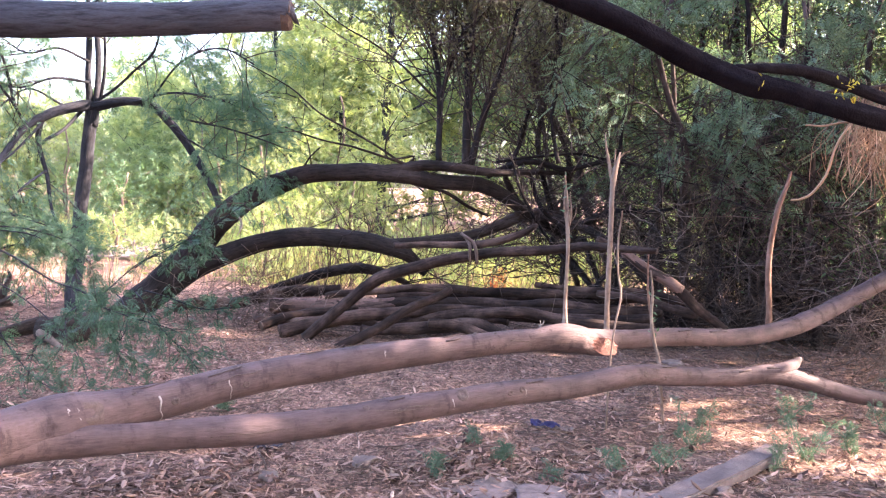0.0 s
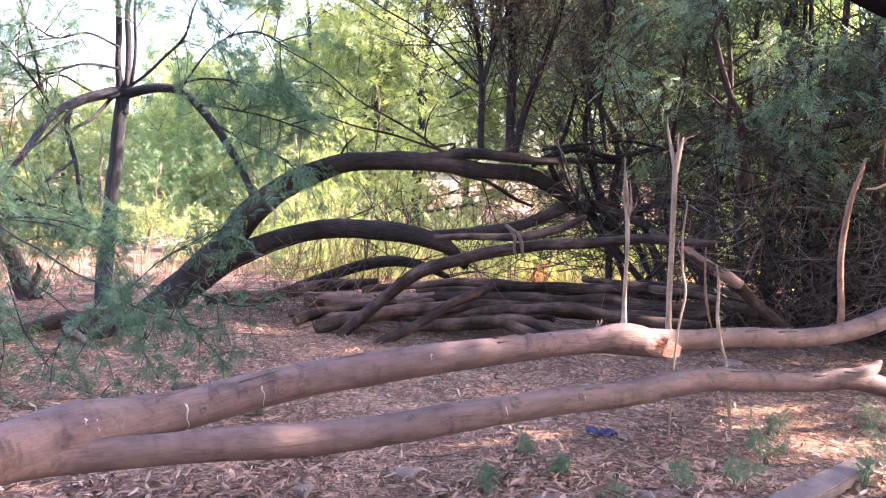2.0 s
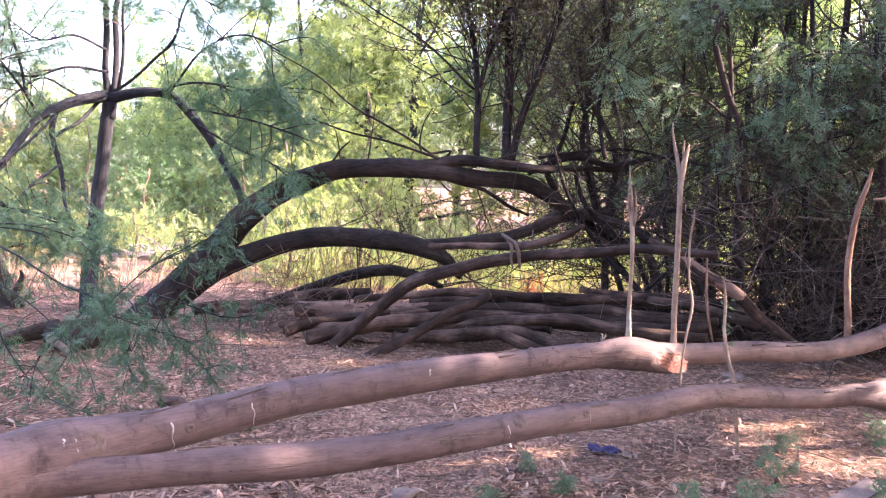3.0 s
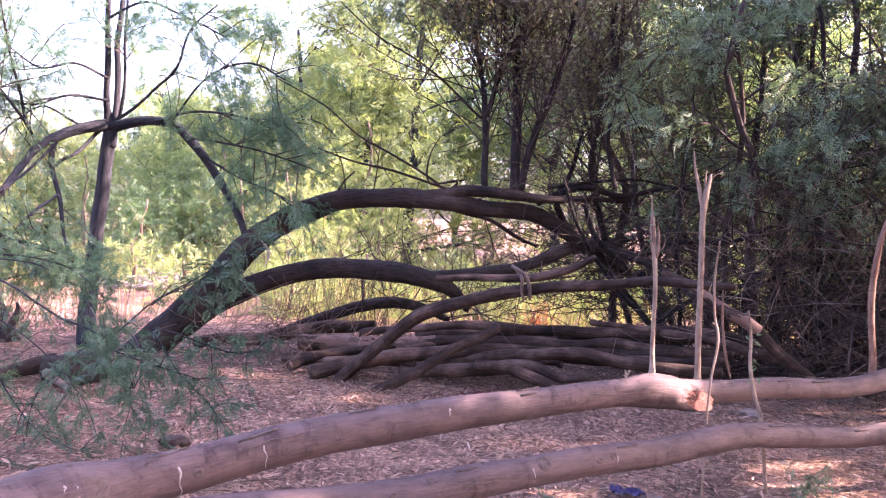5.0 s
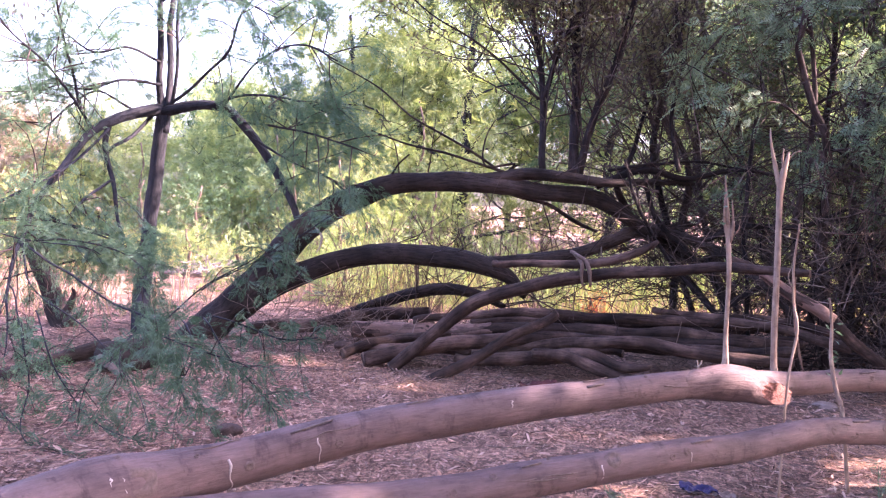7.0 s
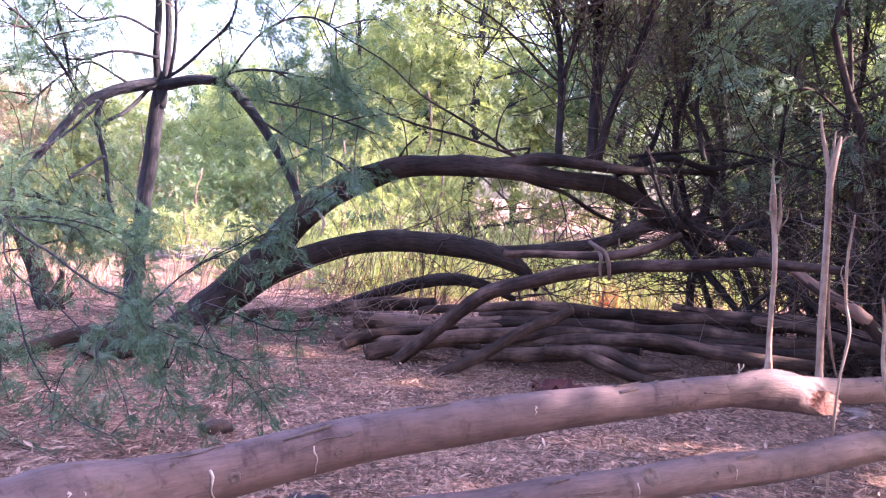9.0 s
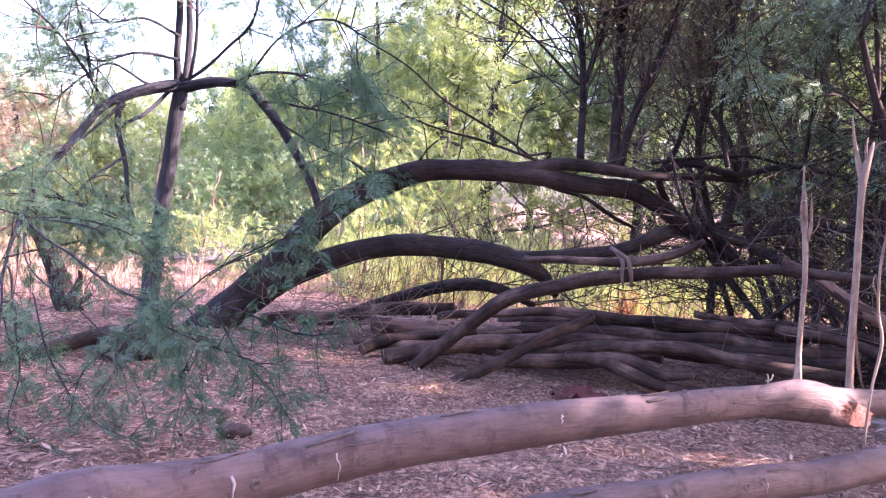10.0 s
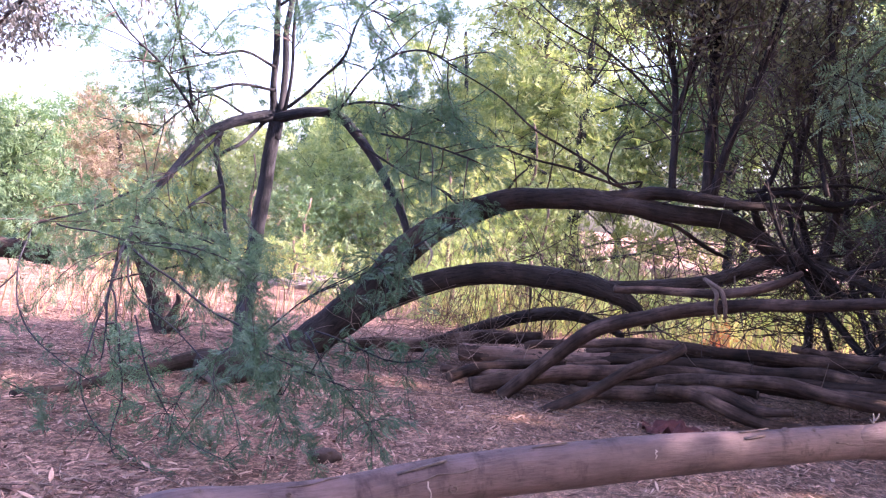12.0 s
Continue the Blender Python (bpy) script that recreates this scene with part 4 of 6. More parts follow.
for i, c in enumerate((
    [(-1.12, 8.7, 0.31, 0.037), (-0.36, 8.7, 0.43, 0.04), (0.07, 8.65, 0.45, 0.049), (0.49, 8.6, 0.43, 0.052), (0.89, 8.55, 0.44, 0.051), (1.54, 8.5, 0.44, 0.05), (2.24, 8.4, 0.39, 0.04)],
    [(-1.66, 8.75, 0.2, 0.08), (-1.02, 8.7, 0.23, 0.064), (-0.35, 8.6, 0.3, 0.053), (0.07, 8.55, 0.32, 0.057), (0.48, 8.5, 0.33, 0.058), (1.07, 8.4, 0.35, 0.056), (1.62, 8.3, 0.34, 0.05), (2.02, 8.2, 0.34, 0.043)],
    [(-1.64, 8.2, 0.08, 0.052), (-1.43, 8.35, 0.15, 0.044), (-1.13, 8.45, 0.2, 0.04), (-0.79, 8.5, 0.25, 0.031)],
    [(-1.45, 8.1, 0.05, 0.077), (-0.93, 8.2, 0.16, 0.066), (-0.35, 8.3, 0.25, 0.064), (0.26, 8.3, 0.28, 0.067), (0.84, 8.2, 0.26, 0.061), (1.45, 8.1, 0.29, 0.051), (1.89, 8, 0.31, 0.046)],
    [(-0.71, 8.2, 0.09, 0.047), (-0.14, 8.1, 0.16, 0.062), (0.32, 8, 0.19, 0.06), (0.54, 7.9, 0.14, 0.047), (0.78, 7.8, 0.17, 0.027)],
    [(-0.6, 8.45, 0.09, 0.026), (-0.02, 8.25, 0.23, 0.046), (0.62, 8, 0.32, 0.055), (1.08, 7.9, 0.3, 0.056), (1.38, 7.85, 0.27, 0.053), (1.82, 7.8, 0.26, 0.044)],
    [(-0.63, 8.9, 0.3, 0.042), (0, 8.9, 0.36, 0.046), (0.74, 8.85, 0.37, 0.049), (1.27, 8.8, 0.36, 0.048), (1.82, 8.75, 0.38, 0.043)],
    [(-0.52, 8.55, 0.2, 0.053), (0.29, 8.5, 0.24, 0.056), (0.88, 8.4, 0.28, 0.058), (1.47, 8.3, 0.31, 0.056), (1.99, 8.3, 0.34, 0.044)],
    [(-1.33, 8.6, 0.15, 0.046), (-0.78, 8.55, 0.18, 0.054), (-0.26, 8.5, 0.2, 0.048), (0.23, 8.3, 0.2, 0.042), (0.62, 8.2, 0.2, 0.037)],
    [(-0.1, 8.0, 0.2, 0.04), (0.2, 7.95, 0.19, 0.05), (0.42, 7.9, 0.12, 0.048), (0.62, 7.85, 0.06, 0.045), (1.1, 7.8, 0.05, 0.036)],
    [(-1.75, 8.45, 0.1, 0.035), (-1.5, 8.4, 0.09, 0.042), (-1.1, 8.3, 0.13, 0.046), (-0.6, 8.25, 0.14, 0.04)],
    [(0.9, 8.6, 0.52, 0.03), (1.4, 8.5, 0.5, 0.036), (1.9, 8.35, 0.5, 0.035), (2.4, 8.2, 0.42, 0.03)],
    [(1.45, 8.3, 0.49, 0.035), (1.75, 8.1, 0.48, 0.039), (2.03, 7.9, 0.43, 0.042), (2.24, 7.8, 0.39, 0.046)],
)):
    pole(c, "crooked brown cut pole lying in a stack", i * 3.3, bare={1: (0.0, 0.34)}.get(i))
pole([(-1.21, 8, 0.02, 0.053), (-0.85, 8, 0.35, 0.06), (-0.52, 7.95, 0.59, 0.057), (-0.05, 7.9, 0.78, 0.057), (0.28, 7.85, 0.85, 0.051), (0.64, 7.75, 0.9, 0.046), (1.07, 7.6, 0.94, 0.041), (1.39, 7.4, 0.96, 0.039), (1.71, 7.2, 0.97, 0.03)], "long crooked pole leaning across the stack", 41.0)
pole([(-0.45, 8.4, 0.86, 0.033), (-0.05, 8.35, 0.87, 0.035), (0.29, 8.25, 0.91, 0.039), (0.53, 8.2, 0.96, 0.039), (0.74, 8.2, 1.03, 0.034), (0.85, 8.25, 1.1, 0.022)], "bent grey pole resting under the arching limb", 43.0)
pole([(-0.88, 7.65, 0, 0.046), (-0.54, 7.8, 0.16, 0.047), (-0.27, 8, 0.33, 0.048), (0.08, 8.25, 0.48, 0.04)], "short pole propped against the stack", 45.0)
pole([(1.37, 8, 1.01, 0.028), (1.55, 7.95, 0.92, 0.033), (1.77, 7.85, 0.79, 0.046), (2.07, 7.75, 0.6, 0.05), (2.26, 7.75, 0.43, 0.048), (2.5, 7.75, 0.24, 0.046)], "slanting broken pole with a stretch coloured as sunlit", 47.0, bare=(0.2, 0.62))
pole([(-2.77, 9.3, 0.07, 0.067), (-2.25, 9.3, 0.13, 0.071), (-1.68, 9.3, 0.23, 0.07), (-1.04, 9.3, 0.32, 0.054)], "straight dark log lying behind the stack", 49.0)


# ---- acacia ----
def acacia():
    root = thing("acacia_tree", (-3.71, 9.04, 0.0), "slender grey acacia with drooping feathery branches", "tree")
    rng = np.random.default_rng(11)
    upper, near = [], []
    for name, c, sides, leafs in (
        ("trunk", [(-3.71, 9.04, 0, 0.09), (-3.84, 9.4, 0.54, 0.08), (-3.8, 9.4, 1.03, 0.07), (-3.73, 9.4, 1.62, 0.068), (-3.7, 9.4, 1.97, 0.065), (-3.71, 9.4, 2.2, 0.04), (-3.71, 9.35, 2.41, 0.032), (-3.7, 9.3, 2.87, 0.03), (-3.7, 9.3, 3.18, 0.027), (-3.67, 9.2, 3.87, 0.023)], 14, 0),
        ("stem", [(-3.68, 9.4, 1.91, 0.053), (-3.65, 9.4, 2.15, 0.037), (-3.65, 9.45, 2.43, 0.032), (-3.68, 9.5, 2.91, 0.029), (-3.65, 9.5, 3.23, 0.027), (-3.67, 9.6, 4, 0.021)], 10, 0),
        ("stem", [(-3.62, 9.4, 2.1, 0.021), (-3.53, 9.3, 2.51, 0.016), (-3.49, 9.2, 3.16, 0.013), (-3.48, 9.2, 3.67, 0.01)], 6, 1),
        ("limb", [(-3.71, 9.4, 2.12, 0.062), (-3.87, 9.2, 2.07, 0.054), (-3.95, 8.9, 1.97, 0.046), (-4.01, 8.5, 1.78, 0.035), (-3.98, 8, 1.46, 0.028), (-3.92, 7.5, 1.19, 0.022), (-3.73, 7, 0.96, 0.017), (-3.52, 6.5, 0.7, 0.01), (-3.34, 6.2, 0.53, 0.006), (-3.25, 6, 0.34, 0.003)], 10, 1),
        ("limb", [(-3.98, 8.9, 1.95, 0.03), (-3.97, 8.8, 1.75, 0.026), (-3.86, 8.7, 1.42, 0.022), (-3.76, 8.6, 1.08, 0.015), (-3.5, 8.4, 0.77, 0.013), (-3.37, 8.3, 0.56, 0.009)], 8, 1),
        ("limb", [(-3.97, 8.6, 1.82, 0.015), (-4.05, 8.5, 1.99, 0.013), (-4.08, 8.4, 2.1, 0.013), (-4.2, 8.2, 2.34, 0.011), (-4.4, 8, 2.56, 0.009), (-4.52, 7.8, 2.82, 0.006)], 8, 1),
        ("limb", [(-4.07, 8.5, 2.02, 0.014), (-4.12, 8.4, 2.42, 0.012), (-4.18, 8.3, 2.91, 0.01), (-4.22, 8.2, 3.3, 0.007)], 8, 1),
        ("limb", [(-3.7, 9.4, 2.1, 0.058), (-3.37, 9.35, 2.17, 0.048), (-3.03, 9.25, 2.14, 0.044), (-2.84, 9.2, 1.99, 0.044), (-2.63, 9.15, 1.76, 0.041), (-2.42, 9.05, 1.48, 0.038), (-2.28, 8.95, 1.25, 0.034), (-2.21, 8.92, 1.05, 0.03)], 10, 0),
        ("branch", [(-3.63, 9.4, 2.18, 0.017), (-3.24, 9.2, 2.41, 0.014), (-2.93, 9, 2.63, 0.012), (-2.78, 8.9, 2.96, 0.01), (-2.52, 8.8, 3.18, 0.007)], 6, 1),
        ("branch", [(-3.79, 9.4, 2.07, 0.02), (-3.91, 9.2, 1.85, 0.018), (-3.98, 9, 1.74, 0.015), (-3.98, 8.9, 1.69, 0.011)], 6, 0),
        ("branch", [(-3.95, 8.8, 1.89, 0.015), (-3.94, 8.2, 1.57, 0.011), (-3.99, 7.6, 1.35, 0.008), (-4.14, 7.2, 1.16, 0.008), (-4.29, 6.8, 1.03, 0.006)], 6, 1),
        ("branch", [(-3.5, 8.3, 0.91, 0.014), (-3.6, 7.9, 1, 0.011), (-3.74, 7.6, 1.08, 0.008), (-3.85, 7.4, 1.11, 0.006)], 5, 1),
        ("branch", [(-3.81, 8.6, 1.42, 0.014), (-3.81, 8, 1.21, 0.011), (-3.86, 7.6, 0.94, 0.008), (-4, 7.3, 0.81, 0.006)], 5, 1),
        ("branch", [(-3.43, 8.3, 0.64, 0.014), (-3.59, 7.8, 0.79, 0.011), (-3.74, 7.4, 0.75, 0.008), (-3.91, 7.1, 0.67, 0.006)], 5, 0),
        ("branch", [(-2.89, 9.2, 2.02, 0.013), (-2.42, 8.8, 1.95, 0.01), (-2, 8.5, 1.86, 0.009), (-1.64, 8.3, 1.77, 0.007)], 5, 1),
        ("branch", [(-3.26, 9.3, 2.16, 0.013), (-2.75, 9, 2.25, 0.012), (-2.29, 8.8, 2.2, 0.009), (-1.85, 8.6, 2.06, 0.007)], 5, 1),
        ("branch", [(-3.68, 9.3, 3.13, 0.016), (-3.27, 9.1, 3.24, 0.013), (-2.78, 8.9, 3.06, 0.01), (-2.44, 8.8, 2.9, 0.007)], 5, 1),
        ("branch", [(-3.69, 9.3, 2.56, 0.016), (-3.88, 9, 2.64, 0.013), (-4.06, 8.7, 2.55, 0.01), (-4.23, 8.5, 2.68, 0.007)], 5, 1),
        ("branch", [(-3.67, 9.3, 2.35, 0.016), (-3.92, 9, 2.34, 0.013), (-4.09, 8.7, 2.21, 0.01), (-4.3, 8.5, 2.24, 0.007)], 5, 1),
        ("spray", [(-3.73, 7, 0.96, 0.009), (-2.86, 6.2, 0.75, 0.007), (-2.24, 5.6, 0.68, 0.006), (-1.95, 5.1, 0.72, 0.005), (-1.8, 4.8, 0.8, 0.004), (-1.6, 4.7, 0.95, 0.003), (-1.35, 4.65, 1.1, 0.002)], 5, 2),
        ("spray", [(-2.04, 5.4, 0.7, 0.005), (-1.93, 5.2, 0.55, 0.004), (-1.84, 5.1, 0.4, 0.003), (-1.73, 5, 0.29, 0.002)], 5, 2),
        ("spray", [(-1.81, 5.3, 0.73, 0.005), (-1.66, 5.2, 0.58, 0.004), (-1.46, 5.1, 0.42, 0.003), (-1.32, 5, 0.29, 0.002)], 5, 2),
        ("spray", [(-1.76, 5.3, 0.74, 0.005), (-1.43, 5.3, 0.64, 0.004), (-1.23, 5.3, 0.66, 0.003)], 5, 2),
        ("spray", [(-3.52, 6.5, 0.7, 0.006), (-3.02, 5.8, 0.45, 0.005), (-2.87, 5.6, 0.26, 0.004), (-2.78, 5.4, 0.03, 0.003), (-2.37, 5.2, 0, 0.002)], 5, 2),
        ("spray", [(-1.62, 4.72, 0.93, 0.004), (-1.4, 4.7, 1.05, 0.003), (-1.15, 4.6, 1.2, 0.003), (-1.0, 4.55, 1.3, 0.002)], 5, 2),
        ("spray", [(-2.1, 5.35, 0.7, 0.005), (-1.9, 5.0, 0.68, 0.004), (-1.6, 4.85, 0.62, 0.003), (-1.4, 4.8, 0.58, 0.002)], 5, 2),
        ("spray", [(-4.29, 6.8, 1.03, 0.006), (-3.96, 6.2, 0.78, 0.005), (-3.61, 5.8, 0.55, 0.005), (-3.16, 5.5, 0.42, 0.003), (-2.87, 5.4, 0.33, 0.002)], 5, 2),
        ("spray", [(-3.73, 7, 0.96, 0.007), (-3.23, 6.3, 0.7, 0.005), (-2.72, 5.9, 0.57, 0.004), (-2.31, 5.6, 0.33, 0.003), (-2.11, 5.4, 0.12, 0.002)], 5, 2),
        ("spray", [(-4.26, 7, 1.05, 0.006), (-3.59, 6.6, 1.01, 0.005), (-3.03, 6.3, 0.99, 0.004), (-2.77, 6.2, 0.95, 0.003)], 5, 2),
        ("spray", [(-3.52, 6.5, 0.7, 0.006), (-3.32, 6, 0.46, 0.005), (-3.18, 5.7, 0.27, 0.004), (-2.94, 5.5, 0.1, 0.003), (-2.54, 5.3, 0, 0.002)], 5, 2),
        ("spray", [(-3.17, 6.2, 0.59, 0.005), (-2.81, 5.8, 0.29, 0.005), (-2.45, 5.5, 0.11, 0.003), (-2.09, 5.3, 0.06, 0.002)], 5, 2),
        ("spray", [(-2.12, 5.6, 0.63, 0.004), (-2.27, 5.5, 0.52, 0.004), (-2.42, 5.4, 0.38, 0.003), (-2.44, 5.3, 0.21, 0.002)], 5, 2),
        ("spray", [(-3.96, 6.2, 0.78, 0.005), (-3.89, 5.8, 0.55, 0.005), (-3.57, 5.5, 0.35, 0.003), (-3.23, 5.4, 0.26, 0.003)], 5, 2),
        ("spray", [(-2.0, 5.2, 0.72, 0.005), (-2.1, 5.0, 0.62, 0.004), (-2.05, 4.9, 0.5, 0.002)], 5, 2),
        ("spray", [(-1.96, 5.4, 0.7, 0.005), (-1.82, 5.2, 0.58, 0.004), (-1.82, 5.1, 0.47, 0.003), (-1.88, 5.1, 0.49, 0.002)], 5, 2),
        ("spray", [(-3.92, 7.5, 1.19, 0.01), (-3.6, 7.45, 1.06, 0.008), (-3.2, 7.4, 0.95, 0.006), (-2.86, 7.2, 0.84, 0.004)], 5, 2),
        ("spray", [(-3.92, 7.6, 1.2, 0.009), (-3.9, 7.6, 1.0, 0.007), (-3.55, 7.5, 0.92, 0.005), (-3.3, 7.4, 0.78, 0.003)], 5, 2),
        ("spray", [(-3.73, 7.0, 0.96, 0.009), (-3.4, 7.1, 0.98, 0.007), (-3.0, 7.0, 0.9, 0.005), (-2.7, 6.9, 0.72, 0.003)], 5, 2),
        ("branch", [(-2.78, 9.2, 1.9, 0.013), (-2.37, 8.9, 1.68, 0.01), (-1.97, 8.7, 1.55, 0.009), (-1.69, 8.5, 1.38, 0.007)], 5, 1),
        ("branch", [(-3.06, 9.2, 2.11, 0.013), (-2.64, 8.9, 2.53, 0.01), (-2.18, 8.6, 2.64, 0.009), (-1.81, 8.4, 2.48, 0.007)], 5, 1),
        ("branch", [(-3.87, 9.2, 2.09, 0.013), (-4.08, 8.9, 2.22, 0.01), (-4.18, 8.6, 2.07, 0.01), (-4.37, 8.4, 1.8, 0.007)], 5, 1),
    ):
        g = Geo()
        p = tube(g, c, sides, 0.06, 0.1, 0.02, rng.random() * 20)
        part(name, g, GREY_BARK, root)
        if leafs:
            (near if leafs == 2 else upper).append(p)
    g = Geo()
    tw_up, tw_near = [], []
    for p in upper:
        for t in sprout(rng, p, 14, 0.25, 0.8, 0.006, 0.15, 0.4, 0.7):
            tube(g, t, 4, 0.12, 0, 0.02, rng.random() * 9)
            tw_up.append(spine(t, 0.08)[:, :3])
    for p in near:
        for t in sprout(rng, p, 12, 0.08, 0.26, 0.003, 0.35, 0.2, 0.6):
            tube(g, t, 3, 0.1)
            tw_near.append(spine(t, 0.05)[:, :3])
    tagged(part("twig_mass", g, TWIG_BARK, root), kind="stuff")
    g = Geo()
    n = 8200
    at, way = points_along(tw_up, rng, n, 0.035, 0.3)
    keep = (at[:, 2] > 2.15) | (at[:, 0] > -3.3) | (rng.random(n) < 0.5)
    at, way, n = at[keep], way[keep], int(keep.sum())
    g.stamp(PLUME_V, PLUME_F, sized(turns_of(rng, n, way + np.array((0, 0, -0.25)), 0.6), rng, 0.06, 0.12), at)
    mids = np.array([(-3.88, 7.6, 0.92), (-3.57, 7.5, 1.0), (-3.16, 7.4, 0.93), (-2.9, 7.2, 0.84), (-3.37, 7.4, 0.8), (-4.1, 7.2, 1.25), (-3.9, 7.2, 1.0), (-4.25, 7.0, 0.85)])
    n = 1300
    at = mids[rng.integers(0, len(mids), n)] + rng.normal(size=(n, 3)) * np.array((0.15, 0.16, 0.065))
    g.stamp(PLUME_V, PLUME_F, sized(turns_of(rng, n, np.array((0.3, -0.2, -0.2)), 0.6), rng, 0.05, 0.11), at)
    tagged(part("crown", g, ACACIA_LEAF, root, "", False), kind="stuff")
    g = Geo()
    n = 3800
    at, way = points_along(tw_near + near, rng, n, 0.012, 0.25)
    keep = (at[:, 0] > -2.25) | (rng.random(n) < 0.42) | (at[:, 1] > 6.8)
    at, way, n = at[keep], way[keep], int(keep.sum())
    g.stamp(FEATHER_V, FEATHER_F, sized(turns_of(rng, n, way + np.array((0, 0, -0.2)), 0.8), rng, 0.035, 0.08), at)
    mids = np.array([(-1.8, 4.65, 0.76), (-1.74, 4.62, 0.66), (-1.68, 4.64, 0.55), (-1.6, 4.66, 0.44), (-1.95, 4.9, 0.71), (-1.72, 4.85, 0.66), (-1.5, 4.8, 0.6)])
    n = 150
    at = mids[rng.integers(0, len(mids), n)] + rng.normal(size=(n, 3)) * np.array((0.04, 0.05, 0.035))
    g.stamp(FEATHER_V, FEATHER_F, sized(turns_of(rng, n, np.array((0.2, 0, -0.6)), 0.6), rng, 0.04, 0.085), at)
    tagged(part("spray_foliage", g, SHADED_SPRAY_LEAF, root, "", False), kind="stuff")


acacia()


# ---- branches overhead ----
g = Geo()
# blue tint of the lens veil is put into this bark's colour
NEAR_BARK = bark("near_bark", (0.04, 0.043, 0.058), (0.064, 0.067, 0.086), (0.10, 0.10, 0.125), 0.5, 2.6)
tube(g, [(-2.68, 1.2, 1.75, 0.06), (-2.1, 1.28, 1.7, 0.045)] + [(-1.42, 1.35, 1.66, 0.033), (-0.94, 1.38, 1.65, 0.031), (-0.69, 1.4, 1.65, 0.029), (-0.48, 1.42, 1.66, 0.026), (-0.28, 1.44, 1.68, 0.026), (-0.26, 1.44, 1.68, 0.025)], 22, 0.02, 0.08, 0.004, 61.0)
sawn = solo("sawn_branch", g, NEAR_BARK, "thick dark branch sawn off square overhead", "branch", origin=(-1.42, 1.35, 1.66))
cut_end(sawn, [(-1.42, 1.35, 1.66, 0.033), (-0.94, 1.38, 1.65, 0.031), (-0.69, 1.4, 1.65, 0.029), (-0.48, 1.42, 1.66, 0.026), (-0.28, 1.44, 1.68, 0.026), (-0.26, 1.44, 1.68, 0.025)][-1], (1, 0.05, 0), SCAR, "rough sawn end", "sawn_end")
over = thing("overhanging_branch", (1.19, 1.9, 1.56), "dark overhanging branch with a few yellow leaves", "branch")
# near-black tone puts the branch's silhouette shade into its colour
SHADED_BARK = plain("shaded_bark", (0.005, 0.004, 0.007), (0.013, 0.011, 0.015), 22.0, 0.95, 0.35, 0.06)
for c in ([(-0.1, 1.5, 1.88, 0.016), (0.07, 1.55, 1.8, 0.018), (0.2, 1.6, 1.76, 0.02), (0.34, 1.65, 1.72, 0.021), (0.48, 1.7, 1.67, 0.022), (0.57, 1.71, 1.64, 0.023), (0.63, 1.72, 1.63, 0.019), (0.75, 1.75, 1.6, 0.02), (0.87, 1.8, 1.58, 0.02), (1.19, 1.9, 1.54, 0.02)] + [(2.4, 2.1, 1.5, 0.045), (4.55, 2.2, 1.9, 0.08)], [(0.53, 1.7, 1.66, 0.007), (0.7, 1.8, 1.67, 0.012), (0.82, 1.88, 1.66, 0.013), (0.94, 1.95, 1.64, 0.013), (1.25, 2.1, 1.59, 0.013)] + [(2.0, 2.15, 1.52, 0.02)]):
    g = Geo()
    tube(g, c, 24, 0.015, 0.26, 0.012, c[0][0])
    part("limb", g, SHADED_BARK, over)

# ---- left ground ----
g = Geo()
tube(g, [(-4.48, 9.15, -0.01, 0.106), (-4.62, 9.2, 0.19, 0.101), (-4.7, 9.2, 0.42, 0.091), (-4.8, 9.2, 0.6, 0.075), (-4.86, 9.1, 0.79, 0.042)], 14, 0.05, 0.2, 0.01, 71.0)
stump = solo("tree_stump", g, DARK_BARK, "broken leaning dark stump with a ragged top", "stump", origin=(-4.6, 9.15, 0.0))
for c in ([(-4.5, 9.1, 0.12, 0.05), (-4.38, 9.0, 0.24, 0.038), (-4.33, 8.98, 0.36, 0.024), (-4.34, 8.96, 0.42, 0.008)], [(-4.46, 9.08, 0.08, 0.035), (-4.3, 9.0, 0.16, 0.026), (-4.22, 8.97, 0.22, 0.01)], [(-4.8, 9.15, 0.6, 0.03), (-4.74, 9.1, 0.76, 0.018), (-4.7, 9.05, 0.95, 0.008)]):
    g = Geo()
    tube(g, c, 9, 0.03, 0.25, 0.008, c[0][0])
    part("broken_stub", g, TWIG_BARK, stump, "splintered reddish side stub")
g = Geo()
tube(g, [(-3.3, 7.36, 0.09, 0.036), (-3.2, 7.25, 0.07, 0.03), (-3.06, 7.1, 0.045, 0.026), (-2.94, 7.0, 0.02, 0.018)], 9, 0.03, 0.25, 0.015, 79.0)
root_piece = solo("root_piece", g, DRY_TWIG, "twisted pale root lying by the cut log", "root", origin=(-3.1, 7.1, 0.0))
g = Geo()
tube(g, [(-3.14, 7.18, 0.06, 0.018), (-3.02, 7.14, 0.06, 0.013), (-2.9, 7.1, 0.02, 0.007)], 7, 0.03, 0.2, 0.01, 81.0)
part("side_root", g, DRY_TWIG, root_piece)
g = Geo()
tube(g, [(-3.95, 6.21, 0.03, 0.027), (-3.83, 6.53, 0.03, 0.032), (-3.69, 6.96, 0.05, 0.044), (-3.62, 7.52, 0.06, 0.058), (-3.45, 7.81, 0.09, 0.074)], 12, 0.06, 0.12, 0.015, 73.0)
solo("ground_branch", g, DARK_BARK, "bent grey branch lying on the soil", "branch", origin=(-4.2, 7.3, 0.0))
g = Geo()
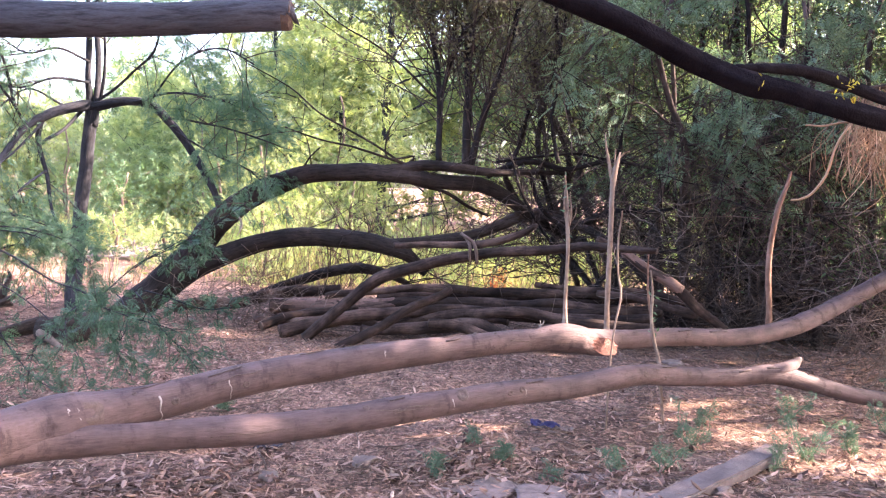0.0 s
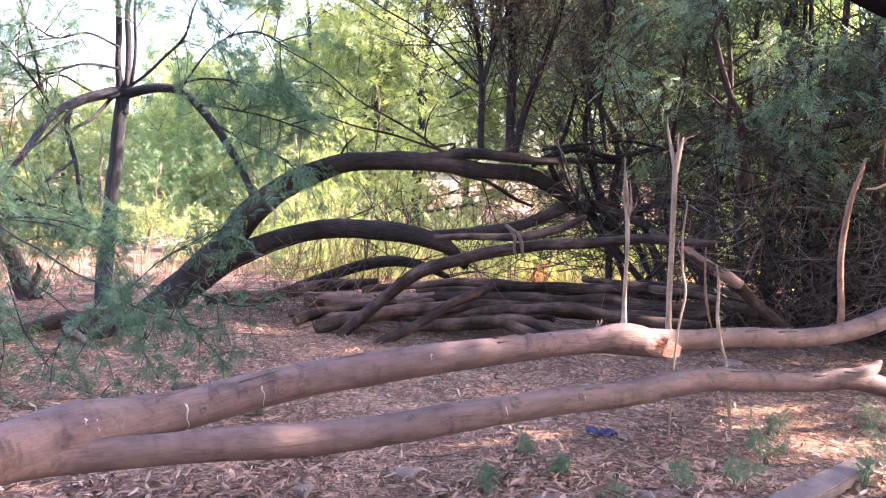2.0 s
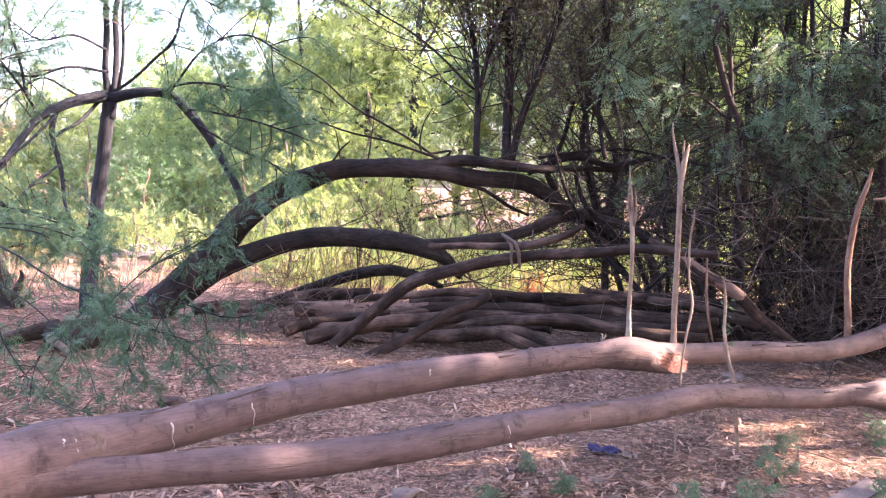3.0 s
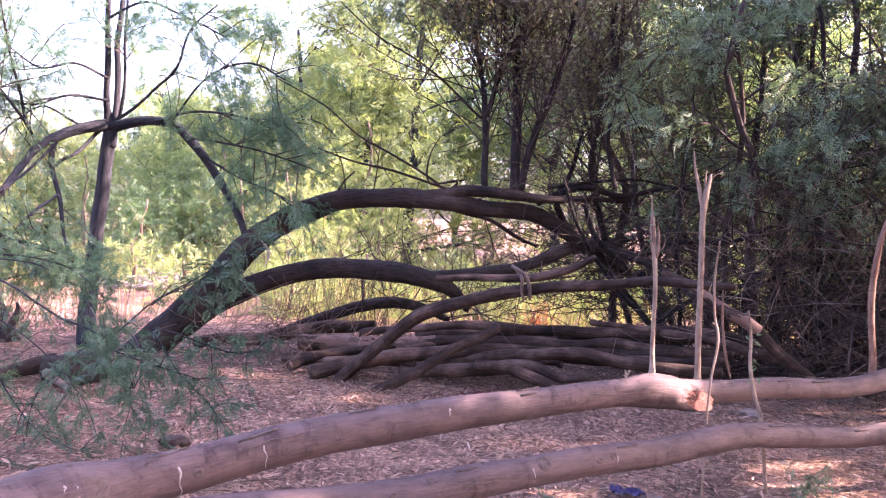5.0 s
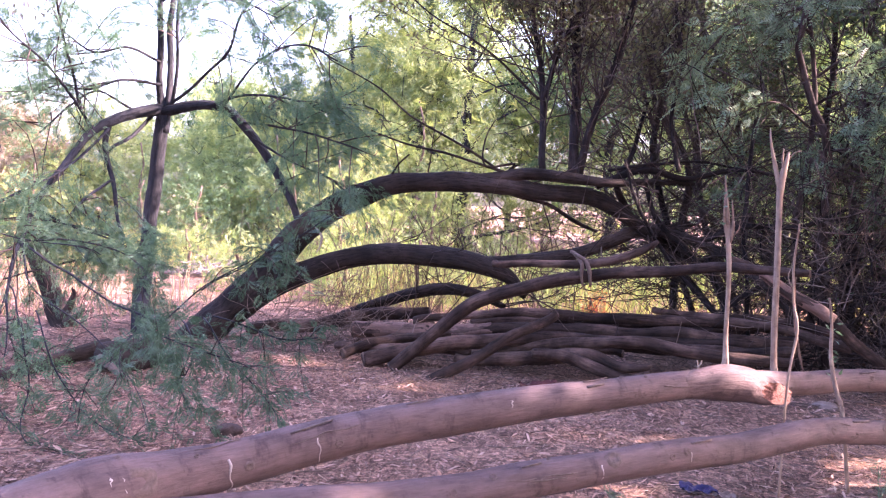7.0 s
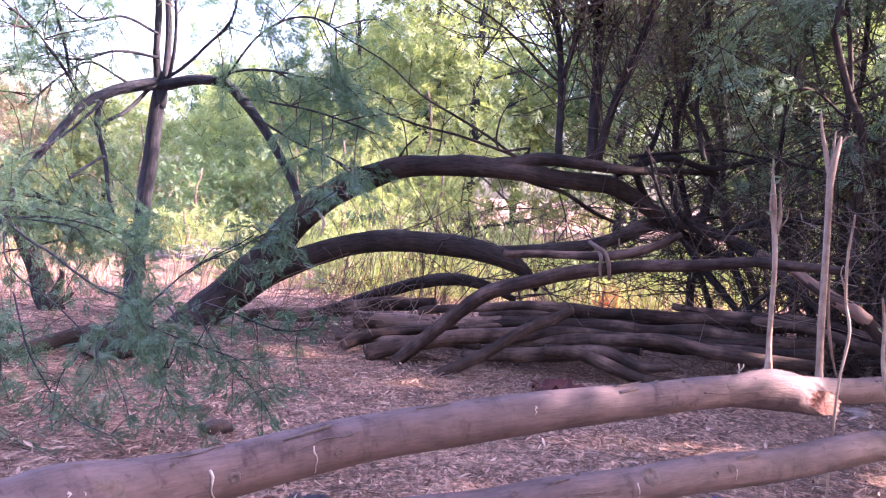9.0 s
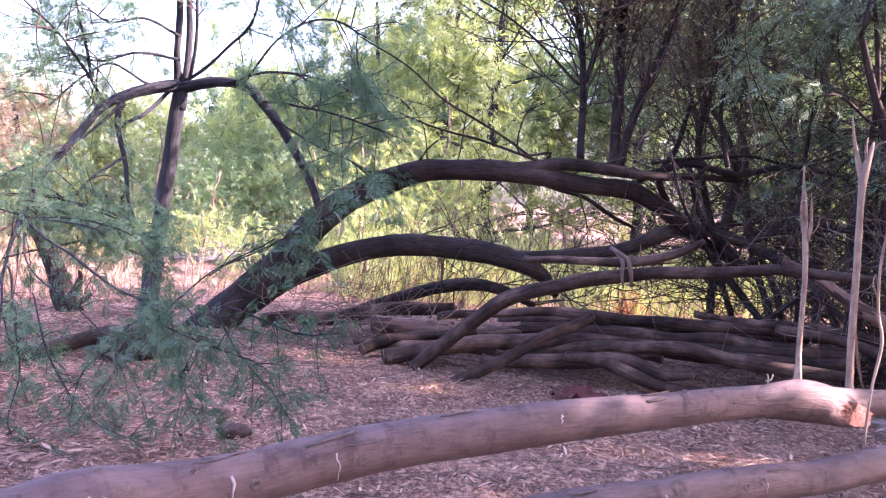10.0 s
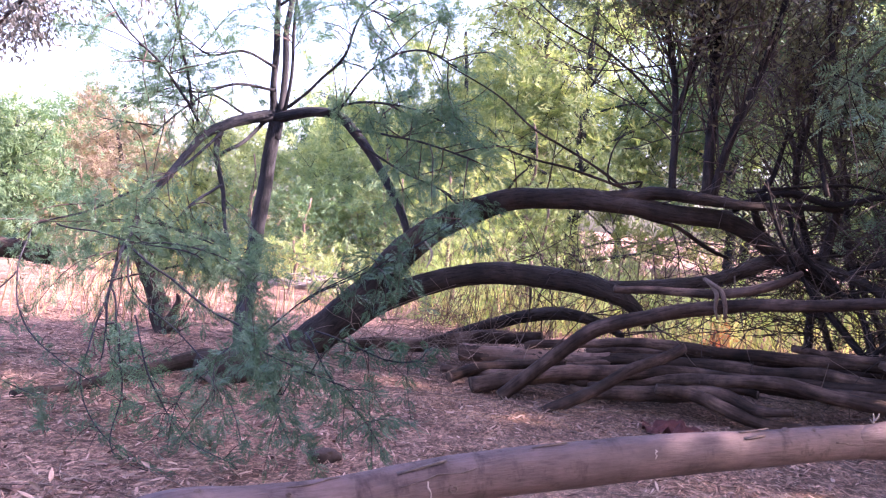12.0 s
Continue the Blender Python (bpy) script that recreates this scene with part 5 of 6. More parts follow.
tube(g, [(-3.33, 7.47, 0.09, 0.103), (-3.12, 7.42, 0.11, 0.121), (-3.01, 7.62, 0.12, 0.12)], 18, 0.04, 0.12, 0.01, 75.0)
block = solo("cut_log", g, DARK_BARK, "short thick sawn log lying on the soil", "log", origin=(-3.4, 8.05, 0.0))
block_line = [(-3.33, 7.47, 0.09, 0.103), (-3.12, 7.42, 0.11, 0.121), (-3.01, 7.62, 0.12, 0.12)]
cut_end(block, block_line[-1], np.array(block_line[-1][:3]) - np.array(block_line[-2][:3]), END_WOOD, "weathered sawn end", "sawn_end")
g = Geo()
tube(g, [(-5.82, 6.6, 0.91, 0.088), (-5.2, 6.8, 0.88, 0.082), (-4.69, 7, 0.86, 0.071), (-4.4, 7.2, 0.81, 0.067)], 16, 0.05, 0.12, 0.01, 77.0)
cut = solo("leaning_log", g, DARK_BARK, "dark horizontal limb with a cut end", "log", origin=(-5.8, 6.6, 0.9))
cut_line = [(-5.82, 6.6, 0.91, 0.088), (-5.2, 6.8, 0.88, 0.082), (-4.69, 7, 0.86, 0.071), (-4.4, 7.2, 0.81, 0.067)]
cut_end(cut, cut_line[-1], np.array(cut_line[-1][:3]) - np.array(cut_line[-2][:3]), END_WOOD, "reddish cut end", "sawn_end")

# ---- thicket ----
rng = np.random.default_rng(21)
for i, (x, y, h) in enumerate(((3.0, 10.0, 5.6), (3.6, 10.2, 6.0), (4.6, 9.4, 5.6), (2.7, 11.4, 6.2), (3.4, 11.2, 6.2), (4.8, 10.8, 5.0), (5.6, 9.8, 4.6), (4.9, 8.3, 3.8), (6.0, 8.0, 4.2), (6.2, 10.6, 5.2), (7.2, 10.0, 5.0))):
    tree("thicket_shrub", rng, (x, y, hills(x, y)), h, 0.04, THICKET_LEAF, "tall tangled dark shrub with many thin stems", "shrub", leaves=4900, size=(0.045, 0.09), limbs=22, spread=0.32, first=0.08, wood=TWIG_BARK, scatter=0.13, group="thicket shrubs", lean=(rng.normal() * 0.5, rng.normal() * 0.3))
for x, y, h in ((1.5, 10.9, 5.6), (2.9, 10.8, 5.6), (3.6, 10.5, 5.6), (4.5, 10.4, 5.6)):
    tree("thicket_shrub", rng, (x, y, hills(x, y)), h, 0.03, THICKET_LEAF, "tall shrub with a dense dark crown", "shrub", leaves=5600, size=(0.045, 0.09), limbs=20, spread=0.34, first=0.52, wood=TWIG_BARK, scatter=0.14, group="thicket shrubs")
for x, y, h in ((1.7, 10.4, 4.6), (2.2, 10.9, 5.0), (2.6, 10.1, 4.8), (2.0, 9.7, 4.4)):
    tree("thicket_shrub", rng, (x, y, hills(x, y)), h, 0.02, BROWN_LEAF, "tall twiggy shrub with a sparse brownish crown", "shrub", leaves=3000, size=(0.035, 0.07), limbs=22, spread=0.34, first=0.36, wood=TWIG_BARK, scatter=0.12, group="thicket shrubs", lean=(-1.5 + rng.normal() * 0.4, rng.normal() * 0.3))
for x, y, h in ((2.5, 9.0, 4.2), (3.7, 8.7, 4.0), (4.4, 9.0, 4.6)):
    tree("feathery_sapling", rng, (x, y, hills(x, y)), h, 0.035, PALE_LEAF, "thin sapling with hanging feathery leaves", "tree", leaves=600, size=(0.1, 0.2), limbs=14, spread=0.36, first=0.42, wood=TWIG_BARK, scatter=0.04, group="feathery saplings", lean=(-0.5, -0.3), template=(PLUME_V, PLUME_F), weep=0.3)


# near-black shrubs added to stand for the deep shade inside the thicket
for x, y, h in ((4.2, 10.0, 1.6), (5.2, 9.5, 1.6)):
    tree("thicket_shrub", rng, (x, y, hills(x, y)), h, 0.02, SHADE_LEAF, "low dark shrub added for the thicket's shaded depth", "shrub", leaves=2600, size=(0.04, 0.09), limbs=22, spread=0.5, first=0.05, wood=STEM_BARK, scatter=0.16, group="dead shrubs")


def hanging_fern_tree():
    """A slender sapling whose few limbs carry loose plumes of pale feathery leaves."""
    root = thing("feathery_sapling", (2.2, 8.9, 0.0), "slender sapling with loose pale feathery plumes", "tree", "feathery saplings")
    stem = [(2.2, 8.9, 0.0, 0.035), (2.12, 8.9, 1.2, 0.03), (2.2, 8.85, 2.2, 0.024), (2.05, 8.8, 3.2, 0.017), (1.9, 8.75, 4.1, 0.01)]
    g = Geo()
    tube(g, stem, 8, 0.08, 0.1, 0.02, 4.0)
    part("trunk", g, TWIG_BARK, root)
    tips = []
    for c in ([(2.1, 8.8, 2.9, 0.014), (1.85, 8.65, 2.95, 0.01), (1.6, 8.55, 2.66, 0.005)], [(2.05, 8.8, 3.1, 0.014), (1.5, 8.65, 2.95, 0.01), (1.0, 8.55, 2.4, 0.005)], [(2.18, 8.85, 2.1, 0.013), (1.8, 8.7, 2.3, 0.01), (1.42, 8.55, 2.1, 0.005)], [(2.15, 8.88, 1.5, 0.013), (2.15, 8.7, 1.85, 0.01), (2.1, 8.55, 1.62, 0.005)], [(2.2, 8.86, 1.9, 0.014), (2.6, 8.6, 1.9, 0.01), (3.1, 8.4, 1.45, 0.005)], [(2.0, 8.78, 3.4, 0.013), (2.0, 8.6, 3.3, 0.01), (1.8, 8.5, 2.95, 0.005)], [(2.15, 8.86, 2.5, 0.013), (2.5, 8.65, 2.75, 0.01), (2.3, 8.5, 2.45, 0.005)], [(2.2, 8.86, 2.3, 0.013), (2.9, 8.6, 2.7, 0.01), (3.4, 8.45, 2.45, 0.005)]):
        g = Geo()
        p = tube(g, c, 6, 0.06, 0.08, 0.015, c[1][0])
        part("limb", g, TWIG_BARK, root)
        tips.append(p[len(p) // 3:])
    g = Geo()
    n = 420
    at, way = points_along(tips, rng, n, 0.09, 0.2)
    g.stamp(PLUME_V, PLUME_F, sized(turns_of(rng, n, way * 0.7 + np.array((-0.1, -0.1, -0.3)), 0.6), rng, 0.09, 0.19), at)
    tagged(part("foliage", g, PALE_LEAF, root, "", False), kind="stuff")


hanging_fern_tree()


def curly_brush(name, centre, extent, n, length, rad, material, label, droop=0.1):
    """A heap of long dead shoots that curl, loop and droop."""
    g = Geo()
    for i in range(n):
        q = np.asarray(centre) + rng.normal(size=3) * np.asarray(extent) * 0.55
        d = rng.normal(size=3) * np.array((1, 0.6, 0.8))
        bend = rng.normal(size=3) * 0.28
        ln, r0, pts = rng.uniform(*length), rad * rng.uniform(0.5, 1.3), []
        for k in range(7):
            d = d / np.linalg.norm(d) + bend * 0.55 + rng.normal(size=3) * 0.16 + np.array((0, 0, -droop))
            q = q + d / np.linalg.norm(d) * ln / 7
            pts.append((q[0], q[1], max(q[2], hills(q[0], q[1]) + 0.01), r0 * (1 - 0.11 * k)))
        if open_to_sun(spine(pts, 0.1)[:, :3], 0.0).all():
            tube(g, pts, 4, 0.07)
    return solo(name, g, material, label, "brushwood", kind="stuff")


def tangle(name, rng, centre, extent, n, length, rad, material, label, category, upright=0.0, sides=3):
    """A heap of crossing twigs."""
    g = Geo()
    for i in range(n):
        a = np.asarray(centre) + rng.normal(size=3) * np.asarray(extent) * 0.55
        ln = rng.uniform(*length)
        d = rng.normal(size=3) * np.array((1, 0.7, 0.5)) + np.array((0, 0, upright))
        d /= np.linalg.norm(d)
        pts = []
        for s in (-0.5, -0.15, 0.2, 0.5):
            q = a + d * ln * s + rng.normal(size=3) * ln * 0.06
            pts.append((q[0], q[1], max(q[2], hills(q[0], q[1]) + 0.01), rng.uniform(0.5, 1.0) * rad * (1 - 0.5 * abs(s))))
        if open_to_sun(spine(pts, 0.1)[:, :3], 0.0).all():
            tube(g, pts, sides, 0.16)
    return solo(name, g, material, label, category, kind="stuff")


def dead_branch(ctrl, label):
    """A bare branch with a few broken side twigs."""
    root = thing("dead_branch", ctrl[0][:3], label, "branch", "dead branches")
    g = Geo()
    p = tube(g, ctrl, 8, 0.06, 0.14, 0.03, ctrl[0][0] * 3)
    part("stem", g, STEM_BARK, root)
    g = Geo()
    for t in sprout(rng, p, 22, 0.2, 1.0, 0.005, 0.1, 0.1, 0.8):
        tube(g, t, 4, 0.12, 0, 0.03, rng.random() * 9)
    tagged(part("twig_mass", g, TWIG_BARK, root), kind="stuff")


dead_branch([(2.83, 9, 1.46, 0.026), (2.98, 9, 1.59, 0.024), (3.27, 9, 1.84, 0.024), (3.52, 9, 1.95, 0.021), (3.92, 9, 2.13, 0.016)], "dark bare branch slanting through the thicket")
dead_branch([(3.12, 9.1, 0.17, 0.032), (3.05, 9.1, 0.98, 0.029), (3.01, 9.1, 1.62, 0.027), (2.98, 9.1, 2.25, 0.026), (2.98, 9.1, 2.88, 0.024), (2.9, 9.1, 3.49, 0.018)], "dark bare stem standing in the thicket")
dead_branch([(3.62, 8.8, 0.3, 0.029), (3.57, 8.8, 1.23, 0.026), (3.55, 8.8, 1.89, 0.023), (3.48, 8.9, 2.66, 0.021), (3.46, 8.9, 3.47, 0.015)], "dark bare stem standing in the thicket")
dead_branch([(1.72, 8.6, 0.24, 0.02), (1.64, 8.7, 1.15, 0.018), (1.66, 8.8, 1.56, 0.018), (1.68, 8.8, 2.08, 0.015), (1.74, 8.8, 2.48, 0.01)], "thin reddish bare stem behind the shoots")
dead_branch([(1.41, 8.6, 0.43, 0.023), (1.64, 8.6, 0.7, 0.023), (2.01, 8.7, 0.83, 0.021), (2.44, 8.8, 0.92, 0.016), (2.82, 8.9, 1.12, 0.01)], "crooked bare branch lying over the brush")
tangle("brush_heap", rng, (3.0, 8.5, 1.2), (1.9, 0.4, 1.3), 330, (0.3, 1.3), 0.0036, DRY_TWIG, "pale thin dead twigs before the thicket", "brushwood", 0.7)
tangle("brush_heap", rng, (3.4, 9.9, 2.2), (2.2, 0.5, 1.4), 45, (1.2, 3.0), 0.013, TWIG_BARK, "dark slender stems crowded in the thicket", "brushwood", 1.3, 5)
tangle("brush_heap", rng, (3.7, 9.3, 0.45), (1.4, 0.7, 0.6), 800, (0.5, 1.6), 0.008, TWIG_BARK, "dark tangle of dead brush behind the poles", "brushwood")
tangle("brush_heap", rng, (3.9, 10.6, 1.0), (1.6, 0.8, 1.2), 1100, (0.4, 1.5), 0.006, TWIG_BARK, "tall dark tangle of dead twigs", "brushwood", 0.4)
tangle("brush_heap", rng, (3.7, 8.5, 0.55), (1.5, 0.8, 0.75), 620, (0.4, 1.3), 0.0055, GREY_TWIG, "grey dry twigs heaped beside the log", "brushwood", 0.3)
tangle("brush_heap", rng, (1.2, 9.6, 0.9), (1.2, 0.45, 0.55), 330, (0.3, 1.2), 0.006, TWIG_BARK, "thin dark twigs under the arching limb", "brushwood", 0.1)
tangle("brush_heap", rng, (3.1, 8.9, 2.2), (2.0, 0.5, 1.2), 700, (0.4, 1.5), 0.0045, GREY_TWIG, "hanging dead twigs among the thicket stems", "brushwood", -0.8)
tangle("brush_heap", rng, (1.5, 9.35, 1.15), (0.9, 0.4, 0.5), 260, (0.3, 1.2), 0.0045, TWIG_BARK, "dead twigs hanging from the arching limb", "brushwood", -0.6)
curly_brush("brush_heap", (3.2, 8.2, 0.85), (1.6, 0.35, 0.9), 150, (0.4, 1.3), 0.0036, PALE_TWIG, "pale curling dead shoots before the thicket")
curly_brush("brush_heap", (2.3, 8.6, 1.5), (1.3, 0.4, 1.0), 130, (0.5, 1.6), 0.006, STEM_BARK, "dark curling dead shoots round the bent limbs")
curly_brush("brush_heap", (2.9, 8.5, 2.0), (1.6, 0.4, 1.2), 170, (0.5, 1.6), 0.004, GREY_TWIG, "grey curling shoots hanging in the thicket", 0.25)
curly_brush("brush_heap", (3.9, 7.4, 0.45), (0.6, 0.4, 0.4), 90, (0.4, 1.1), 0.005, PALE_TWIG, "pale dead shoots heaped beside the fallen tree")
tangle("dry_stalks", rng, (-1.9, 8.9, 0.25), (0.7, 0.45, 0.3), 170, (0.25, 0.8), 0.004, DRY_TWIG, "pale dry stalks at the end of the stack", "dry stalks", 0.5)
tangle("dry_stalks", rng, (3.6, 6.9, 0.3), (0.6, 0.4, 0.35), 160, (0.3, 0.9), 0.0035, DRY_TWIG, "pale dry stalks beside the fallen log", "dry stalks", 0.4)

# ---- grass and weeds beyond ----
def grass(name, rng, n, area, low, high, material, label):
    x0, x1, y0, y1 = area
    xy = np.stack([rng.uniform(x0, x1, n * 2), rng.uniform(y0, y1, n * 2)], 1)
    keep = np.array([noise.noise((x * 0.5, y * 0.5, 9.0)) + rng.normal() * 0.25 > 0.1 for x, y in xy])
    xy = xy[keep][:n]
    at = np.array([(x, y, hills(x, y) - 0.02) for x, y in xy])
    m = len(at)
    v = [(0, 0.011, 0), (0, -0.011, 0), (0.5, -0.009, 0.03), (0.5, 0.009, 0.03), (1, 0, 0.16)]
    g = Geo()
    g.stamp(v, [(0, 1, 2, 3), (3, 2, 4)], sized(turns_of(rng, m, np.array((0, 0, 1.0)), 0.28), rng, low, high), at)
    return solo(name, g, material, label, "grass", kind="stuff", smooth=False)


grass("dry_grass", rng, 11000, (-8.5, 9, 15.2, 21), 0.25, 0.75, GRASS_DRY, "tall yellow-green dry grass in the sun")
grass("dry_grass", rng, 3000, (-2.6, 5, 11.6, 15), 0.2, 0.6, GRASS_DRY, "yellow grass behind the arching tree")
grass("dry_grass", rng, 1500, (-3.2, 4.5, 11.4, 15.5), 0.3, 0.7, DRY_STALK, "tall bleached grass stalks behind the arching tree")
grass("dry_grass", rng, 550, (-7, -2.4, 9.3, 12.2), 0.25, 0.7, DRY_STALK, "thin dry grass stalks in the shade")
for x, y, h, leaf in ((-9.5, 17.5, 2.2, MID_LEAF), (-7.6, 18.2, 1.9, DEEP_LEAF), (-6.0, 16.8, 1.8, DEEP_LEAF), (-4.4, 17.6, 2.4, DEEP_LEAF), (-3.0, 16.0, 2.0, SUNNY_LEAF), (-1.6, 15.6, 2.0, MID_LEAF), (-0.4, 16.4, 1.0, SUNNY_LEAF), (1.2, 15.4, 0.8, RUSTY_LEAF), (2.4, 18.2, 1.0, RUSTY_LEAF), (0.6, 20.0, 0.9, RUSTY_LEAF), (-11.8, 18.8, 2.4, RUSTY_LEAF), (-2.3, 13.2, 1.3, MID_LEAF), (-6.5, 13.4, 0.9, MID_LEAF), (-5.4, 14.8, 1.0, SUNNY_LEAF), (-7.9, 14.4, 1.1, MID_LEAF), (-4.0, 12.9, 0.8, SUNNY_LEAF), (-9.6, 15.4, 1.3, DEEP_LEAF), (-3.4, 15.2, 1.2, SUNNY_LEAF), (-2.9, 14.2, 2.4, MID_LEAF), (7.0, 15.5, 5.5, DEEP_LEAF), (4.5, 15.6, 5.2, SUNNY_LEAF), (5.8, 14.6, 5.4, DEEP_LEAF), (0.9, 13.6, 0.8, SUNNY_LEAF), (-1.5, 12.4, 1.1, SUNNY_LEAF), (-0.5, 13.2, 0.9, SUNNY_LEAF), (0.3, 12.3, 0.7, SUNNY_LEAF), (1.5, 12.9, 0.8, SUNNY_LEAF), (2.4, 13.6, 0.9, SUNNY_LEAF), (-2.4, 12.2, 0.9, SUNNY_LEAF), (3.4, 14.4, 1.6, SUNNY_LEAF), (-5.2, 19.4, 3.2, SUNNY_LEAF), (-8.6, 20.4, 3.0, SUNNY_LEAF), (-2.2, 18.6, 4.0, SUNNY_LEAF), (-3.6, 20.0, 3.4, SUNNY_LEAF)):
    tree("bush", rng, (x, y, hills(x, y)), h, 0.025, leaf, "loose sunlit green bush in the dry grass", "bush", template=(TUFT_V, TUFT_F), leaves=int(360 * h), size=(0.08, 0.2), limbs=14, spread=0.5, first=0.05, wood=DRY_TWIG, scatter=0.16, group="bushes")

# ---- far trees ----
rng = np.random.default_rng(31)
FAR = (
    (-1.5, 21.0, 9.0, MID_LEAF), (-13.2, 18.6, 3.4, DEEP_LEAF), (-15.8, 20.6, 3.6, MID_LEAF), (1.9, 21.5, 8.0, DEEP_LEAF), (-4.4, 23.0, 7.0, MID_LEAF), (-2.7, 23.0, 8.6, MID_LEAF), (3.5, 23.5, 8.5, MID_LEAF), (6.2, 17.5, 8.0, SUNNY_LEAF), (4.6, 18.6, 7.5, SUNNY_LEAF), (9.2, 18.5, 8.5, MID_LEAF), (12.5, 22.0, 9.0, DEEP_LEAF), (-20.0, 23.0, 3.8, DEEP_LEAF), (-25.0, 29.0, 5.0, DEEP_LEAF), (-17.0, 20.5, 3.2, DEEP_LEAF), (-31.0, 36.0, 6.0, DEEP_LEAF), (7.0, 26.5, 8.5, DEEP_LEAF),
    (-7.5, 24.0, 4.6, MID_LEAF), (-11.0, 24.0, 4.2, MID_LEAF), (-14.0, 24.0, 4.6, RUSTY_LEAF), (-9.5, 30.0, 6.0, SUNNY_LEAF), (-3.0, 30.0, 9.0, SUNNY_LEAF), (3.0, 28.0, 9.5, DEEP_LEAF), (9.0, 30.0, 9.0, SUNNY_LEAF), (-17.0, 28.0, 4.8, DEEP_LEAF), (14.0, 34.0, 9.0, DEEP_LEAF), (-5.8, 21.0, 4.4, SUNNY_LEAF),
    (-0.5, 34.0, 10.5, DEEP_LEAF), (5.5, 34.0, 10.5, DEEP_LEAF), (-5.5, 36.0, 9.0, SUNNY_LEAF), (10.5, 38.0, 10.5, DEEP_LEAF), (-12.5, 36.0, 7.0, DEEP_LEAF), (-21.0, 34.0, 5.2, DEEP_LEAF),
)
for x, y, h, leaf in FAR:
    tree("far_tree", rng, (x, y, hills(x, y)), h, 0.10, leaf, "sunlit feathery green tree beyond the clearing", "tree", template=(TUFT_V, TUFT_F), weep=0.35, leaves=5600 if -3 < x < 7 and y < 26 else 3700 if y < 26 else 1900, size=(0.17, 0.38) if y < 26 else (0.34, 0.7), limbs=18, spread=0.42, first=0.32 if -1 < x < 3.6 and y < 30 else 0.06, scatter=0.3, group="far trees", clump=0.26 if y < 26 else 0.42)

# ---- trees added out of view to shade the clearing, and a gum tree ----
rng = np.random.default_rng(41)
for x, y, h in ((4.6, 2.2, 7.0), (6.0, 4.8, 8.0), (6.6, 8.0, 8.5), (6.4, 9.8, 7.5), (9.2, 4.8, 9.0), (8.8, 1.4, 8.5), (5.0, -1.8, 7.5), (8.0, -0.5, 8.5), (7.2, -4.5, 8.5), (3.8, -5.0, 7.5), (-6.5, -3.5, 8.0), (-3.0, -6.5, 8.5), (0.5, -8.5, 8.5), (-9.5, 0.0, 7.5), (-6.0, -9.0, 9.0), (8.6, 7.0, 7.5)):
    tree("added_shade_tree", rng, (x, y, hills(x, y)), h, 0.13, DEEP_LEAF, "leafy tree added to shade the clearing", "tree", leaves=7600, size=(0.16, 0.3), limbs=16, spread=0.44, first=0.5, scatter=0.35, group="shade trees")
tree("added_shade_tree", rng, (4.4, 4.3, 0), 8.0, 0.1, DEEP_LEAF, "tall tree with a high open crown added for shade", "tree", leaves=3200, size=(0.14, 0.26), limbs=12, spread=0.3, first=0.62, scatter=0.3, group="shade trees")
# stem added out of view to carry the sawn branch
tree("added_shade_tree", rng, (-2.75, 1.2, 0), 9.0, 0.12, DEEP_LEAF, "tall bare-stemmed tree with a high crown", "tree", leaves=3000, size=(0.1, 0.2), limbs=10, spread=0.25, first=0.7, scatter=0.3)
tree("gum_tree", rng, (-9.6, 12.6, 0), 8.5, 0.12, HANGING_LEAF, "tall gum tree with hanging grey-green leaves", "tree", leaves=15000, size=(0.09, 0.16), limbs=16, spread=0.42, first=0.4, scatter=0.16, weep=1.2, template=(BLADE_V, BLADE_F))

